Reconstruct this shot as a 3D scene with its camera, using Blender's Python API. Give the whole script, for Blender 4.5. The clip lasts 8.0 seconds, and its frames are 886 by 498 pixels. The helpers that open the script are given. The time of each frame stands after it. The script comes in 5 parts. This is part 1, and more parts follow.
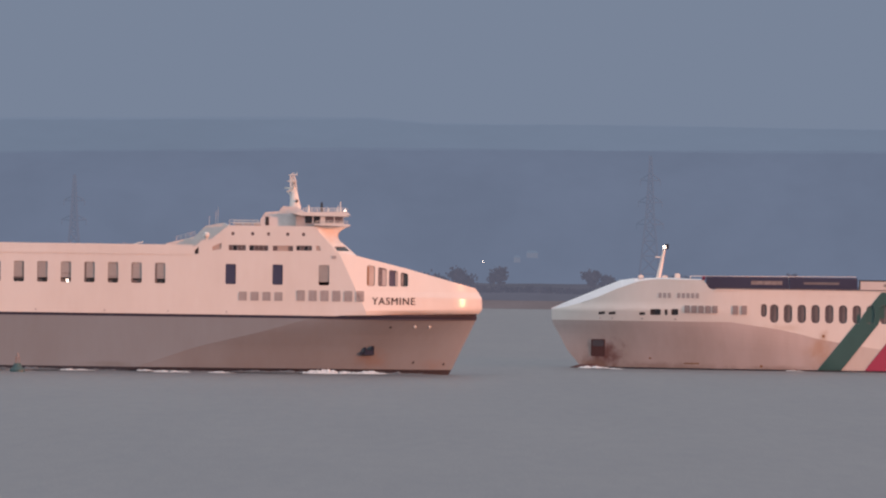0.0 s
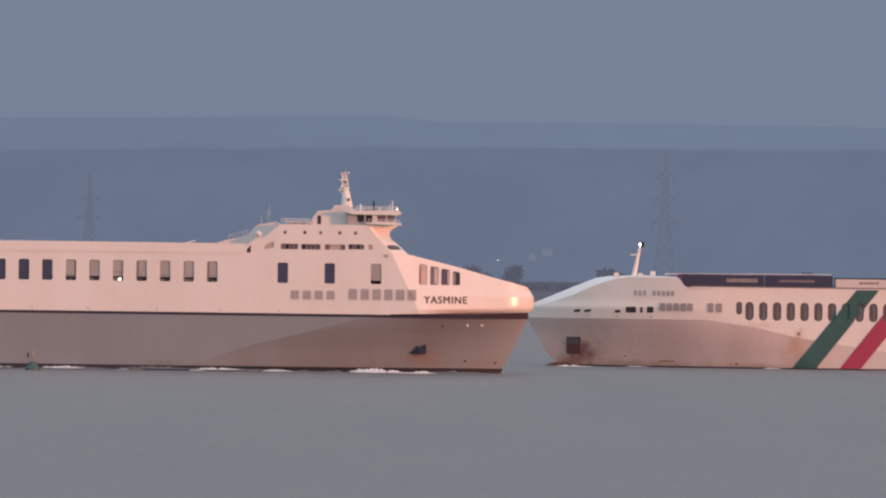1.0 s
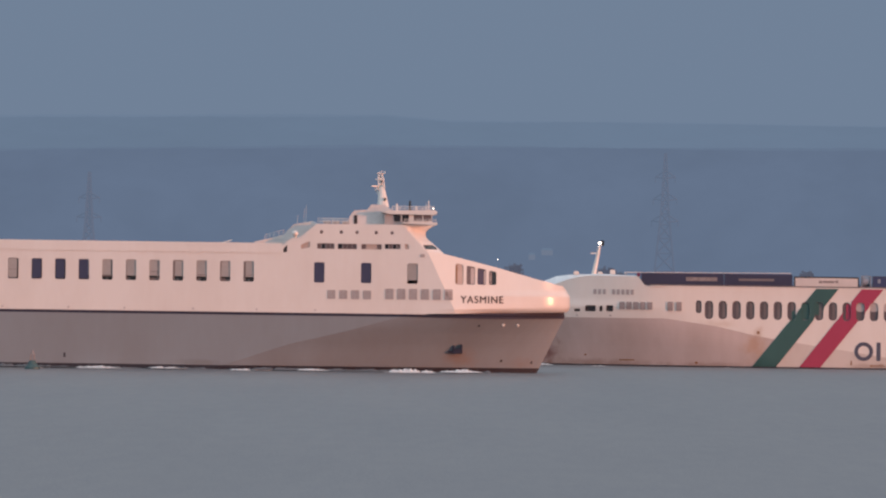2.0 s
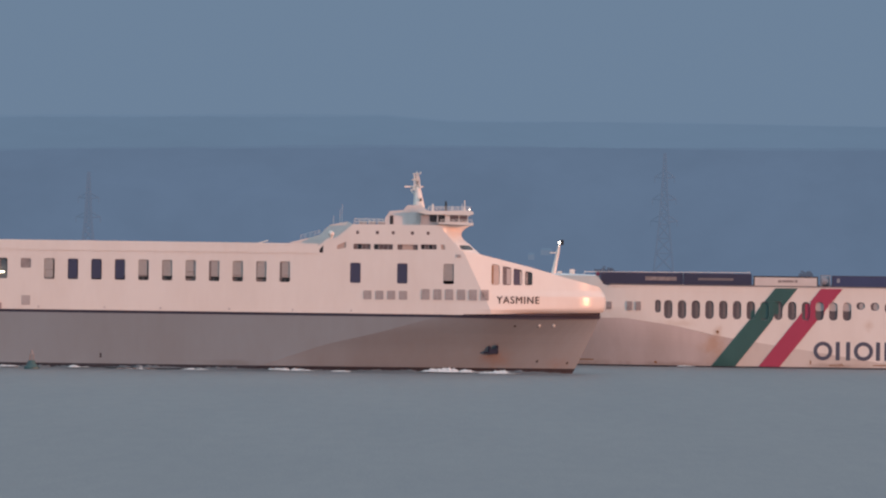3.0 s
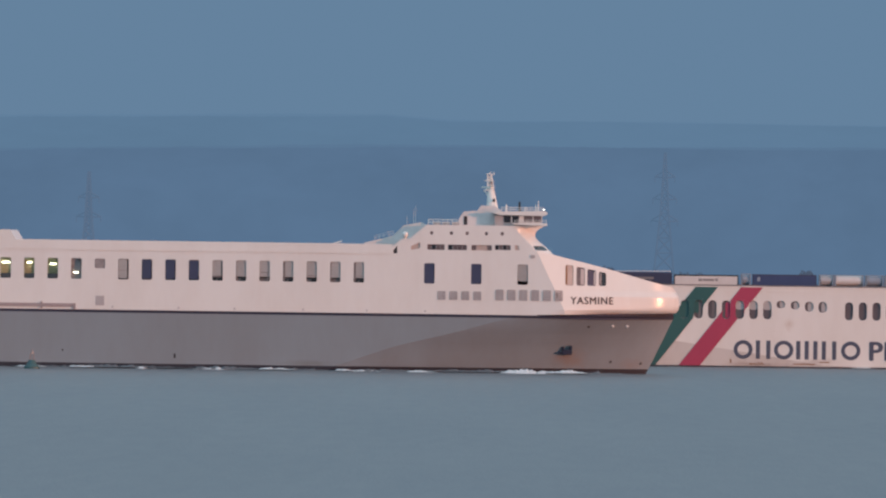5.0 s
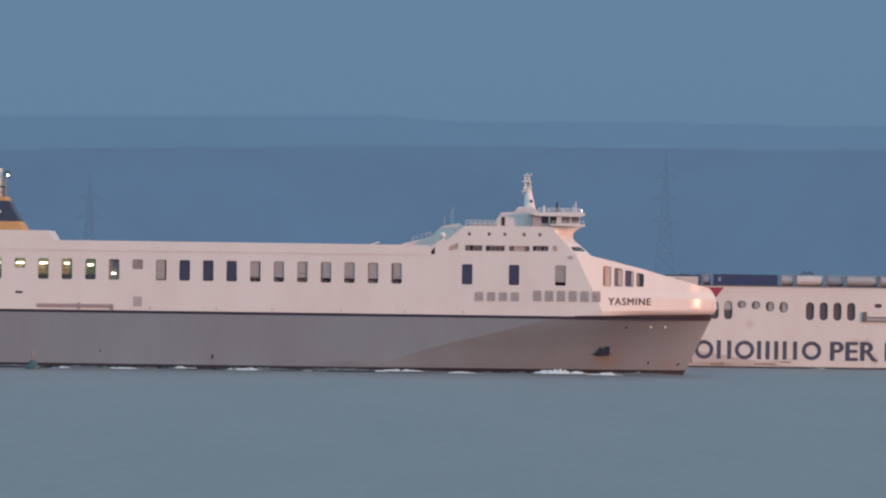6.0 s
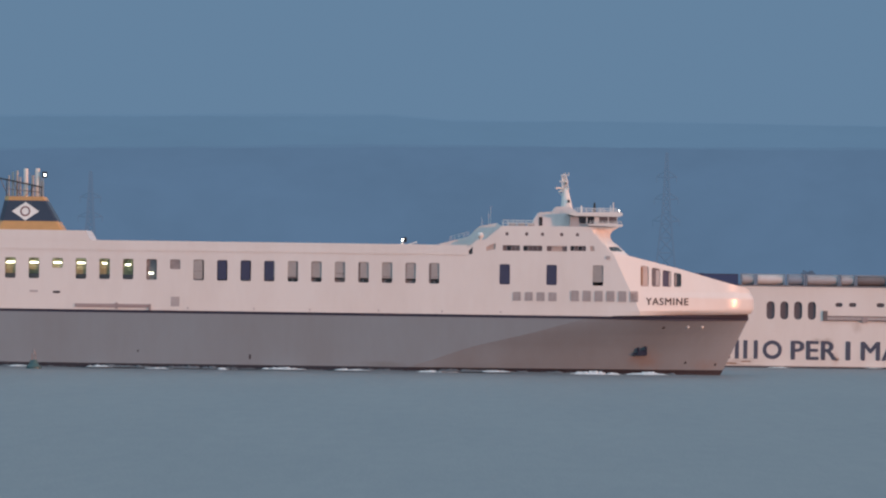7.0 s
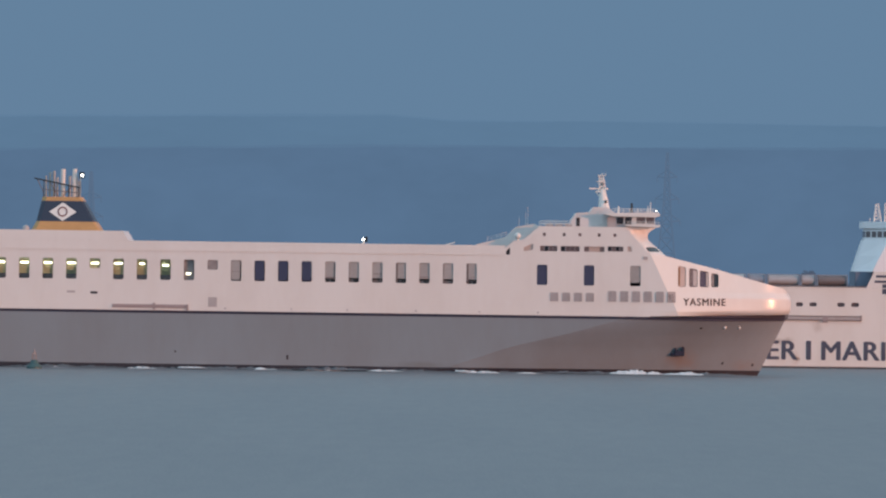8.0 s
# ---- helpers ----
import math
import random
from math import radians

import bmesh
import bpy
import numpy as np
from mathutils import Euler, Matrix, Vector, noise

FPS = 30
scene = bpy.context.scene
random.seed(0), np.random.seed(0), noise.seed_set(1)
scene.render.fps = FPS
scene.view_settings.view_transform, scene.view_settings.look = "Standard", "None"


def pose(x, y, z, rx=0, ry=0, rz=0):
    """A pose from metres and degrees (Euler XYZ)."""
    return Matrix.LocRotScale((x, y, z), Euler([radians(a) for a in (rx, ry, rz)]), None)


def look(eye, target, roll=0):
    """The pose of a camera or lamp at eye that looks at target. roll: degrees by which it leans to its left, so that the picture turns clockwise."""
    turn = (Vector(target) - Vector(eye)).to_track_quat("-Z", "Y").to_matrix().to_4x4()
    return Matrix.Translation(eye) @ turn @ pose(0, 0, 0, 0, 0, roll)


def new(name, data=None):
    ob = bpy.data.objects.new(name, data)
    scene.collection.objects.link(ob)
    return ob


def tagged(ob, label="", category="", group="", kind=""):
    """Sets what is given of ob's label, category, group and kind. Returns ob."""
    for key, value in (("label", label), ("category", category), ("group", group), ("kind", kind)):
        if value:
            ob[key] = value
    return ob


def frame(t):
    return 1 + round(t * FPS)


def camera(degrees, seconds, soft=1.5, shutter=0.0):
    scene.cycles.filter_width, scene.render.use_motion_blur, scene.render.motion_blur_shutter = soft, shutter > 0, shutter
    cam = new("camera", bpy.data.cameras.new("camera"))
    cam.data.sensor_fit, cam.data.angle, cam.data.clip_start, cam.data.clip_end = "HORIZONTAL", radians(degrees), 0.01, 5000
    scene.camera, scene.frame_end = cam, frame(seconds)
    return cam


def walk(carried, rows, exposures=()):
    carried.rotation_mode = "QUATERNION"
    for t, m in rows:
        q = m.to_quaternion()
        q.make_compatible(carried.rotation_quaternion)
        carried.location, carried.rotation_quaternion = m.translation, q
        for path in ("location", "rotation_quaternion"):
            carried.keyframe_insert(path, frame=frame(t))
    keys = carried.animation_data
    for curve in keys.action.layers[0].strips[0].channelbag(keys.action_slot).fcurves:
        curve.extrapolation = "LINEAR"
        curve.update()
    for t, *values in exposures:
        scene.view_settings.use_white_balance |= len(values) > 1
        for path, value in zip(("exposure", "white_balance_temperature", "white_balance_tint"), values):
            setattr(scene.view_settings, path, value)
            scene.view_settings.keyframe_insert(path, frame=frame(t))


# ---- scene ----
# ---- camera ----
cam = camera(7.121, 8.0, soft=2.2)
EYE, UP, LEAN = 21.74, 0.1137, 0.7735
# seconds, turn to the left, tilt upwards (degrees): a hand-steadied long lens
ROWS = [
    (0.0, -0.1228, 0.0159), (0.5, -0.0341, 0.0091), (1.0, 0.0, 0.0), (1.5, -0.0009, -0.0059),
    (3.0, -0.0091, -0.0073), (3.5, -0.0109, -0.0086), (4.0, -0.0123, -0.0105), (4.5, -0.0109, -0.0118),
    (6.0, 0.0009, -0.0073), (6.5, 0.0, -0.0077), (7.0, 0.0068, -0.0114), (7.5, 0.0068, -0.0105), (8.0, 0.0114, -0.0114),
]
EXPOSURES = [(0.0, 0.09, 8380, 31.5), (1.0, 0.07, 8300, 30.5), (1.5, 0.03, 8040, 28), (2.8, 0.0, 7400, 20), (3.5, -0.01, 7200, 17), (4.0, -0.02, 6960, 13.5), (4.5, -0.02, 6560, 9.5), (8.0, -0.03, 6480, 9.5)]
walk(cam, [(t, pose(0, 0, EYE, 90 + UP + tilt, 0, turn) @ pose(0, 0, 0, 0, 0, LEAN)) for t, turn, tilt in ROWS], EXPOSURES)

# ---- sky and sun ----
SUN_AZ, SUN_EL = 60.0, 4.0   # degrees from straight behind the camera towards its right; height
to_sun = Vector((math.sin(radians(SUN_AZ)) * math.cos(radians(SUN_EL)), -math.cos(radians(SUN_AZ)) * math.cos(radians(SUN_EL)), math.sin(radians(SUN_EL))))
world = bpy.data.worlds.new("sky")
scene.world = world
world.use_nodes = True
wn, wl = world.node_tree.nodes, world.node_tree.links
sky = wn.new("ShaderNodeTexSky")
sky.sky_type, sky.sun_disc = "NISHITA", False
sky.sun_elevation, sky.sun_rotation = radians(SUN_EL), math.atan2(to_sun.x, to_sun.y)
sky.air_density, sky.dust_density, sky.ozone_density = 1.0, 1.5, 1.5
# a thin even evening veil of cloud over the clear sky
dim = wn.new("ShaderNodeMix")
dim.data_type, dim.blend_type = "RGBA", "MULTIPLY"
dim.inputs["Factor"].default_value = 1.0
dim.inputs["B"].default_value = (0.1, 0.1, 0.1, 1)
wl.new(sky.outputs[0], dim.inputs["A"])
veil = wn.new("ShaderNodeMix")
veil.data_type = "RGBA"
veil.inputs["Factor"].default_value = 0.96
tall, height, grade = wn.new("ShaderNodeTexCoord"), wn.new("ShaderNodeSeparateXYZ"), wn.new("ShaderNodeValToRGB")
wl.new(tall.outputs["Generated"], height.inputs[0])
wl.new(height.outputs["Z"], grade.inputs["Fac"])
stops = grade.color_ramp.elements
stops[0].position, stops[0].color = 0.05, (0.131, 0.231, 0.360, 1)
stops[1].position, stops[1].color = 0.34, (0.487, 0.66, 0.80, 1)
# the sky on the sunset side, behind the camera, is the brighter half
west = wn.new("ShaderNodeMapRange")
west.inputs["From Min"].default_value, west.inputs["From Max"].default_value = 0.3, -1.0
west.inputs["To Min"].default_value, west.inputs["To Max"].default_value = 1.0, 1.5
wl.new(height.outputs["Y"], west.inputs["Value"])
half = wn.new("ShaderNodeVectorMath")
half.operation = "SCALE"
wl.new(grade.outputs["Color"], half.inputs[0])
wl.new(west.outputs[0], half.inputs["Scale"])
wl.new(half.outputs[0], veil.inputs["B"])
wl.new(dim.outputs["Result"], veil.inputs["A"])
wl.new(veil.outputs["Result"], wn["Background"].inputs[0])
wn["Background"].inputs[1].default_value = 1.0
lamp = bpy.data.lights.new("sun", "SUN")
lamp.energy, lamp.angle, lamp.color = 2.62, radians(0.6), (1.0, 0.38, 0.19)
sun = new("sun", lamp)
sun.matrix_world = look(tuple(to_sun * 100), (0, 0, 0))


# ---- materials ----
def spread_node(n):
    r = n.new("ShaderNodeMapRange")
    r.name = "spread"
    r.inputs["From Min"].default_value, r.inputs["From Max"].default_value = 0.45, 0.9
    return r


def material(name, colour, rough=0.5, metal=0.0, spots=None, amount=0.25, size=1.0, fine=6.0, bump=0.0, streak=1.0, spec=0.5, glow=None, strength=0.0, patchy=0.0):
    """A paint or surface: base colour varied at two scales towards 'spots', with fine relief. streak < 1 draws the stains out downwards."""
    m = bpy.data.materials.new(name)
    m.use_nodes = True
    n, l = m.node_tree.nodes, m.node_tree.links
    b = n["Principled BSDF"]
    b.inputs["Roughness"].default_value, b.inputs["Metallic"].default_value = rough, metal
    b.inputs["Specular IOR Level"].default_value = spec
    tc = n.new("ShaderNodeTexCoord")
    mp = n.new("ShaderNodeMapping")
    mp.inputs["Scale"].default_value = (1, 1, streak)
    l.new(tc.outputs["Object"], mp.inputs["Vector"])
    big, small = n.new("ShaderNodeTexNoise"), n.new("ShaderNodeTexNoise")
    for t, s in ((big, size), (small, fine)):
        t.inputs["Scale"].default_value, t.inputs["Detail"].default_value = s, 5
        l.new(mp.outputs[0], t.inputs["Vector"])
    add = n.new("ShaderNodeMath")
    add.operation = "MULTIPLY_ADD"
    l.new(small.outputs["Fac"], add.inputs[0])
    add.inputs[1].default_value = 0.35
    l.new(big.outputs["Fac"], add.inputs[2])
    ramp = n.new("ShaderNodeMapRange")
    ramp.inputs["From Min"].default_value, ramp.inputs["From Max"].default_value = 0.52, 0.95
    ramp.inputs["To Max"].default_value = amount
    l.new(add.outputs[0], ramp.inputs["Value"])
    mix = n.new("ShaderNodeMix")
    mix.data_type = "RGBA"
    mix.inputs["A"].default_value = (*colour, 1)
    mix.inputs["B"].default_value = (*(spots or [c * 0.55 for c in colour]), 1)
    l.new(ramp.outputs[0], mix.inputs["Factor"])
    l.new(mix.outputs["Result"], b.inputs["Base Color"])
    if bump:
        bp = n.new("ShaderNodeBump")
        bp.inputs["Strength"].default_value, bp.inputs["Distance"].default_value = bump, 0.05
        l.new(add.outputs[0], bp.inputs["Height"])
        l.new(bp.outputs[0], b.inputs["Normal"])
    # glow serves lit lamps and the haze painted onto far things
    if glow:
        b.inputs["Emission Color"].default_value = (*glow, 1)
        if patchy:
            air = n.new("ShaderNodeMix")
            air.data_type = "RGBA"
            air.inputs["A"].default_value = (*[c * (1 + patchy) for c in glow], 1)
            air.inputs["B"].default_value = (*[c * (1 - patchy) for c in glow], 1)
            l.new(add.outputs[0], spread_node(n).inputs["Value"])
            l.new(n["spread"].outputs[0], air.inputs["Factor"])
            l.new(air.outputs["Result"], b.inputs["Emission Color"])
        b.inputs["Emission Strength"].default_value = strength
    return m


def stained(m, marks):
    """Soft-edged stains on a hull: (x, z, half length, half height, colour, amount), their outlines broken by noise."""
    n, l = m.node_tree.nodes, m.node_tree.links
    b = n["Principled BSDF"]
    last = b.inputs["Base Color"].links[0].from_socket
    tc, ragged = n.new("ShaderNodeTexCoord"), n.new("ShaderNodeTexNoise")
    ragged.inputs["Scale"].default_value, ragged.inputs["Detail"].default_value = 0.55, 6
    l.new(tc.outputs["Object"], ragged.inputs["Vector"])
    for x, z, rx, rz, colour, amount in marks:
        mp, dist, edge, mix = n.new("ShaderNodeMapping"), n.new("ShaderNodeVectorMath"), n.new("ShaderNodeMath"), n.new("ShaderNodeMix")
        mp.inputs["Location"].default_value = (-x / rx, 0, -z / rz)
        mp.inputs["Scale"].default_value = (1 / rx, 0, 1 / rz)
        l.new(tc.outputs["Object"], mp.inputs["Vector"])
        dist.operation = "LENGTH"
        l.new(mp.outputs[0], dist.inputs[0])
        edge.operation = "MULTIPLY_ADD"
        l.new(ragged.outputs["Fac"], edge.inputs[0])
        edge.inputs[1].default_value = 1.6
        l.new(dist.outputs["Value"], edge.inputs[2])
        fade = n.new("ShaderNodeMapRange")
        fade.interpolation_type = "SMOOTHSTEP"
        fade.inputs["From Min"].default_value, fade.inputs["From Max"].default_value = 1.95, 0.75
        fade.inputs["To Max"].default_value = amount
        l.new(edge.outputs[0], fade.inputs["Value"])
        mix.data_type = "RGBA"
        l.new(fade.outputs[0], mix.inputs["Factor"])
        l.new(last, mix.inputs["A"])
        mix.inputs["B"].default_value = (*colour, 1)
        last = mix.outputs["Result"]
    l.new(last, b.inputs["Base Color"])


WHITE = material("white ship paint", (0.752, 0.724, 0.68), 0.265, spots=(0.55, 0.45, 0.38), amount=0.22, spec=0.9, size=0.12, fine=0.9, bump=0.15, streak=0.35)
WHITE_FAR = material("weathered white ship paint", (0.76, 0.72, 0.675), 0.42, spots=(0.55, 0.45, 0.37), amount=0.26, size=0.12, fine=0.8, bump=0.15, streak=0.3)
GREY = material("grey hull paint", (0.225, 0.258, 0.28), 0.45, spots=(0.17, 0.15, 0.14), amount=0.3, size=0.1, fine=0.7, bump=0.2, streak=0.3)
BEIGE = material("worn grey beige hull paint", (0.56, 0.475, 0.455), 0.5, spots=(0.30, 0.22, 0.18), amount=0.4, size=0.09, fine=0.6, bump=0.2, streak=0.25)
PALE = material("dirty pale hull paint", (0.60, 0.54, 0.50), 0.5, spots=(0.42, 0.33, 0.27), amount=0.4, size=0.1, fine=0.7, bump=0.2, streak=0.25)
ORANGE_RUST, BROWN_DIRT, RED_RUST = (0.42, 0.23, 0.12), (0.27, 0.17, 0.13), (0.19, 0.07, 0.062)
stained(GREY, [(-21.5, 2.0, 3.6, 2.3, (0.26, 0.17, 0.13), 0.5), (-9.5, 1.0, 3.0, 1.4, (0.24, 0.17, 0.14), 0.4), (-74, 0.6, 9, 0.8, (0.16, 0.15, 0.14), 0.5)])
stained(BEIGE, [(11.7, 2.8, 4.2, 4.2, RED_RUST, 1.0), (9.5, 0.9, 4.5, 1.5, BROWN_DIRT, 0.8), (24, 0.7, 15, 1.0, BROWN_DIRT, 0.55), (48, 0.6, 9, 0.7, BROWN_DIRT, 0.45), (57.4, 4.6, 3.2, 4.0, ORANGE_RUST, 0.55)])
stained(PALE, [(61.5, 3.6, 2.4, 3.4, ORANGE_RUST, 0.35), (84, 0.7, 8, 0.7, BROWN_DIRT, 0.6), (97.5, 1.3, 5, 1.0, BROWN_DIRT, 0.5), (117.6, 1.9, 1.2, 1.3, ORANGE_RUST, 0.7), (131, 0.8, 7, 0.7, BROWN_DIRT, 0.5)])
stained(WHITE_FAR, [(58.2, 7.0, 1.3, 2.4, ORANGE_RUST, 0.4), (90.5, 9.3, 1.3, 1.6, ORANGE_RUST, 0.35), (114.5, 5.8, 3.4, 0.9, (0.36, 0.28, 0.22), 0.5), (117.3, 2.2, 1.0, 1.6, ORANGE_RUST, 0.6), (97, 1.4, 5, 0.9, BROWN_DIRT, 0.35), (84, 1.0, 2.2, 0.8, ORANGE_RUST, 0.4), (122, 9.2, 1.2, 1.6, (0.42, 0.32, 0.26), 0.4), (50, 9.4, 5, 1.0, (0.56, 0.44, 0.35), 0.4)])
# lighter copy of the far ship's white, with sky light painted in
SKYLIT_WHITE = material("far ship white lightened for sky light", (0.86, 0.85, 0.865), 0.4, spots=(0.7, 0.7, 0.7), amount=0.25, size=0.2, fine=1.5)
BOOT = material("dark red antifouling", (0.026, 0.023, 0.033), 0.6, amount=0.5, size=0.3, fine=2, bump=0.2)
NAVY = material("navy stripe paint", (0.022, 0.024, 0.05), 0.7, amount=0.3, size=0.3, fine=2)
FUNNEL_NAVY = material("navy funnel paint", (0.022, 0.03, 0.06), 0.45, amount=0.3, size=0.4, fine=2)
YELLOW = material("orange yellow funnel paint", (0.50, 0.275, 0.10), 0.45, amount=0.3, size=0.5, fine=2)
PALE_BLUE = material("pale grey deckhouse paint", (0.64, 0.60, 0.585), 0.5, amount=0.3, size=0.3, fine=1.5)
VENT = material("grey louvre metal", (0.43, 0.40, 0.395), 0.6, amount=0.3, size=0.6, fine=3)
RAIL_DARK = material("dark grey worn steel", (0.17, 0.145, 0.145), 0.6, amount=0.4, size=0.6, fine=3)
VENT_FAR = material("brownish grey louvre", (0.36, 0.30, 0.295), 0.6, amount=0.3, size=0.6, fine=3)
# dark grey that paints shade into the far ship's slots; also its anchor
DIM = material("dark grey of slot shade and anchor", (0.105, 0.092, 0.105), 0.7, amount=0.4, size=0.5, fine=3)
SHADE_BLUE = material("dark blue painted recess shade", (0.13, 0.17, 0.24), 0.6, amount=0.3, size=0.4, fine=3)
VENT_DARK = material("dark grey louvre", (0.20, 0.175, 0.175), 0.6, spots=(0.42, 0.38, 0.37), amount=0.7, size=1.2, fine=5)
DARK = material("dark opening", (0.035, 0.03, 0.035), 0.7, amount=0.3, size=0.5, fine=3)
DECK_DARK = material("dark blue car deck wall", (0.15, 0.14, 0.20), 0.6, amount=0.3, size=0.3, fine=2)
DECK_GREEN = material("pale green car deck wall", (0.42, 0.46, 0.31), 0.6, amount=0.4, size=0.3, fine=2)
GLASS = material("dark tinted glass", (0.03, 0.03, 0.035), 0.12, amount=0.1, spec=0.45)
# lighter spots paint a sky reflection into the grey brown glass
SOFT_GLASS = material("grey brown glass, sky reflection painted in", (0.12, 0.09, 0.092), 0.2, spots=(0.27, 0.21, 0.2), amount=0.8, size=0.7, fine=3)
# the warm dusk reflection is put into this glass's base colour
DUSK_GLASS = material("bridge glass, dusk reflection painted in", (0.19, 0.155, 0.16), 0.2, spots=(0.09, 0.075, 0.08), amount=0.7, size=0.6, fine=3)
# window pane in an even warm beige
WARM_GLASS = material("warm beige window pane", (0.52, 0.41, 0.36), 0.15, amount=0.3, size=0.5)
STEEL = material("brushed steel pipe", (0.5, 0.48, 0.46), 0.35, metal=0.8, amount=0.3, size=1)
BLACK = material("black painted steel", (0.02, 0.02, 0.022), 0.5, amount=0.2)
RED = material("red paint", (0.40, 0.045, 0.095), 0.45, amount=0.25, size=0.2, fine=1, streak=0.4)
GREEN = material("dark green paint", (0.032, 0.105, 0.098), 0.45, amount=0.25, size=0.2, fine=1, streak=0.4)
LETTER = material("slate blue letter paint", (0.08, 0.086, 0.125), 0.5, amount=0.3, size=0.3, fine=2)
NAME = material("dark name lettering", (0.05, 0.04, 0.045), 0.5, amount=0.2)
FAINT = material("faded grey lettering", (0.42, 0.36, 0.35), 0.5, amount=0.2)
LOGO_RED = material("red brown logo paint", (0.16, 0.05, 0.05), 0.5, amount=0.2)
RUST = material("rust stain", (0.30, 0.15, 0.07), 0.8, amount=0.6, size=0.6, fine=3)
RUST_RED = material("rust red anchor pocket", (0.12, 0.05, 0.048), 0.8, amount=0.5, size=0.5, fine=2)
TARP_NAVY = material("navy trailer curtain", (0.035, 0.04, 0.085), 0.55, amount=0.35, size=0.3, fine=2, bump=0.3)
TARP_BLUE = material("deep blue container paint", (0.04, 0.062, 0.15), 0.55, amount=0.35, size=0.3, fine=2, bump=0.3)
TARP_GREY = material("grey trailer curtain", (0.36, 0.35, 0.34), 0.6, amount=0.35, size=0.35, fine=2, bump=0.3)
TARP_DARK = material("dark grey tarpaulin", (0.19, 0.175, 0.18), 0.6, amount=0.4, size=0.4, fine=2, bump=0.3)
TARP_WHITE = material("white trailer side", (0.66, 0.62, 0.60), 0.5, amount=0.3, size=0.3, fine=2)
TANK = material("dull tank steel", (0.44, 0.43, 0.44), 0.5, metal=0.1, amount=0.3, size=0.5, fine=2)
FRAME = material("blue grey container frame", (0.27, 0.31, 0.37), 0.55, amount=0.3, size=0.5, fine=2)
DARK_BLUE = material("flat dark blue paint", (0.045, 0.052, 0.105), 0.5, amount=0.3, size=0.4, fine=3)
BUOY = material("green buoy paint", (0.045, 0.11, 0.115), 0.5, amount=0.4, size=1, fine=4)
FOAM = material("sea foam", (0.80, 0.80, 0.80), 0.9, spots=(0.5, 0.53, 0.54), amount=0.5, size=0.8, fine=4, bump=0.6)
LAMP = material("lit white lamp", (0.9, 0.9, 0.9), 0.5, glow=(1, 0.97, 0.9), strength=9.0)
TUBE = material("lit fluorescent tube", (0.9, 0.9, 0.8), 0.5, glow=(1, 0.98, 0.74), strength=6.0)
# backdrop of far land, trees, house and pylons: evening haze painted in as glow
HILL_FAR = material("far hillside, haze painted in", (0.004, 0.006, 0.008), 1.0, amount=0.5, size=0.006, fine=0.04, spec=0, glow=(0.109, 0.195, 0.308), strength=1.0, patchy=0.035)
HILL_NEAR = material("near hillside, haze painted in", (0.004, 0.006, 0.008), 1.0, amount=0.5, size=0.008, fine=0.05, spec=0, glow=(0.0955, 0.166, 0.272), strength=1.0, patchy=0.06)
# in-between haze tones for two added strips that soften ridge edges
HILL_HAZE = material("haze tone between the ridges", (0.004, 0.006, 0.008), 1.0, amount=0.5, size=0.006, fine=0.04, spec=0, glow=(0.102, 0.180, 0.290), strength=1.0, patchy=0.04)
SKYLINE_HAZE = material("haze tone between far ridge and sky", (0.004, 0.006, 0.008), 1.0, amount=0.5, size=0.006, fine=0.04, spec=0, glow=(0.119, 0.211, 0.331), strength=1.0, patchy=0.02)
LAND = material("shore meadow, haze painted in", (0.02, 0.022, 0.02), 1.0, amount=0.5, size=0.01, fine=0.1, spec=0, glow=(0.070, 0.096, 0.150), strength=1.0, patchy=0.12)
BEACH = material("sand shore, haze painted in", (0.05, 0.045, 0.04), 1.0, amount=0.5, size=0.02, fine=0.2, spec=0, glow=(0.094, 0.104, 0.138), strength=1.0, patchy=0.12)
SCRUB = material("shore trees, haze painted in", (0.012, 0.016, 0.014), 1.0, amount=0.4, size=0.1, fine=1, spec=0, glow=(0.066, 0.091, 0.144), strength=1.0, patchy=0.12)
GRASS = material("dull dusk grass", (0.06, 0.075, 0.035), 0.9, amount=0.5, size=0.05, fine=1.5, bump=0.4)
HOUSE = material("pale render, haze painted in", (0.03, 0.03, 0.03), 0.9, amount=0.3, size=0.2, spec=0, glow=(0.108, 0.180, 0.280), strength=1.0)
PYLON = material("galvanised steel, haze painted in", (0.04, 0.045, 0.05), 0.9, amount=0.2, size=0.1, spec=0, glow=(0.0745, 0.132, 0.219), strength=1.0)


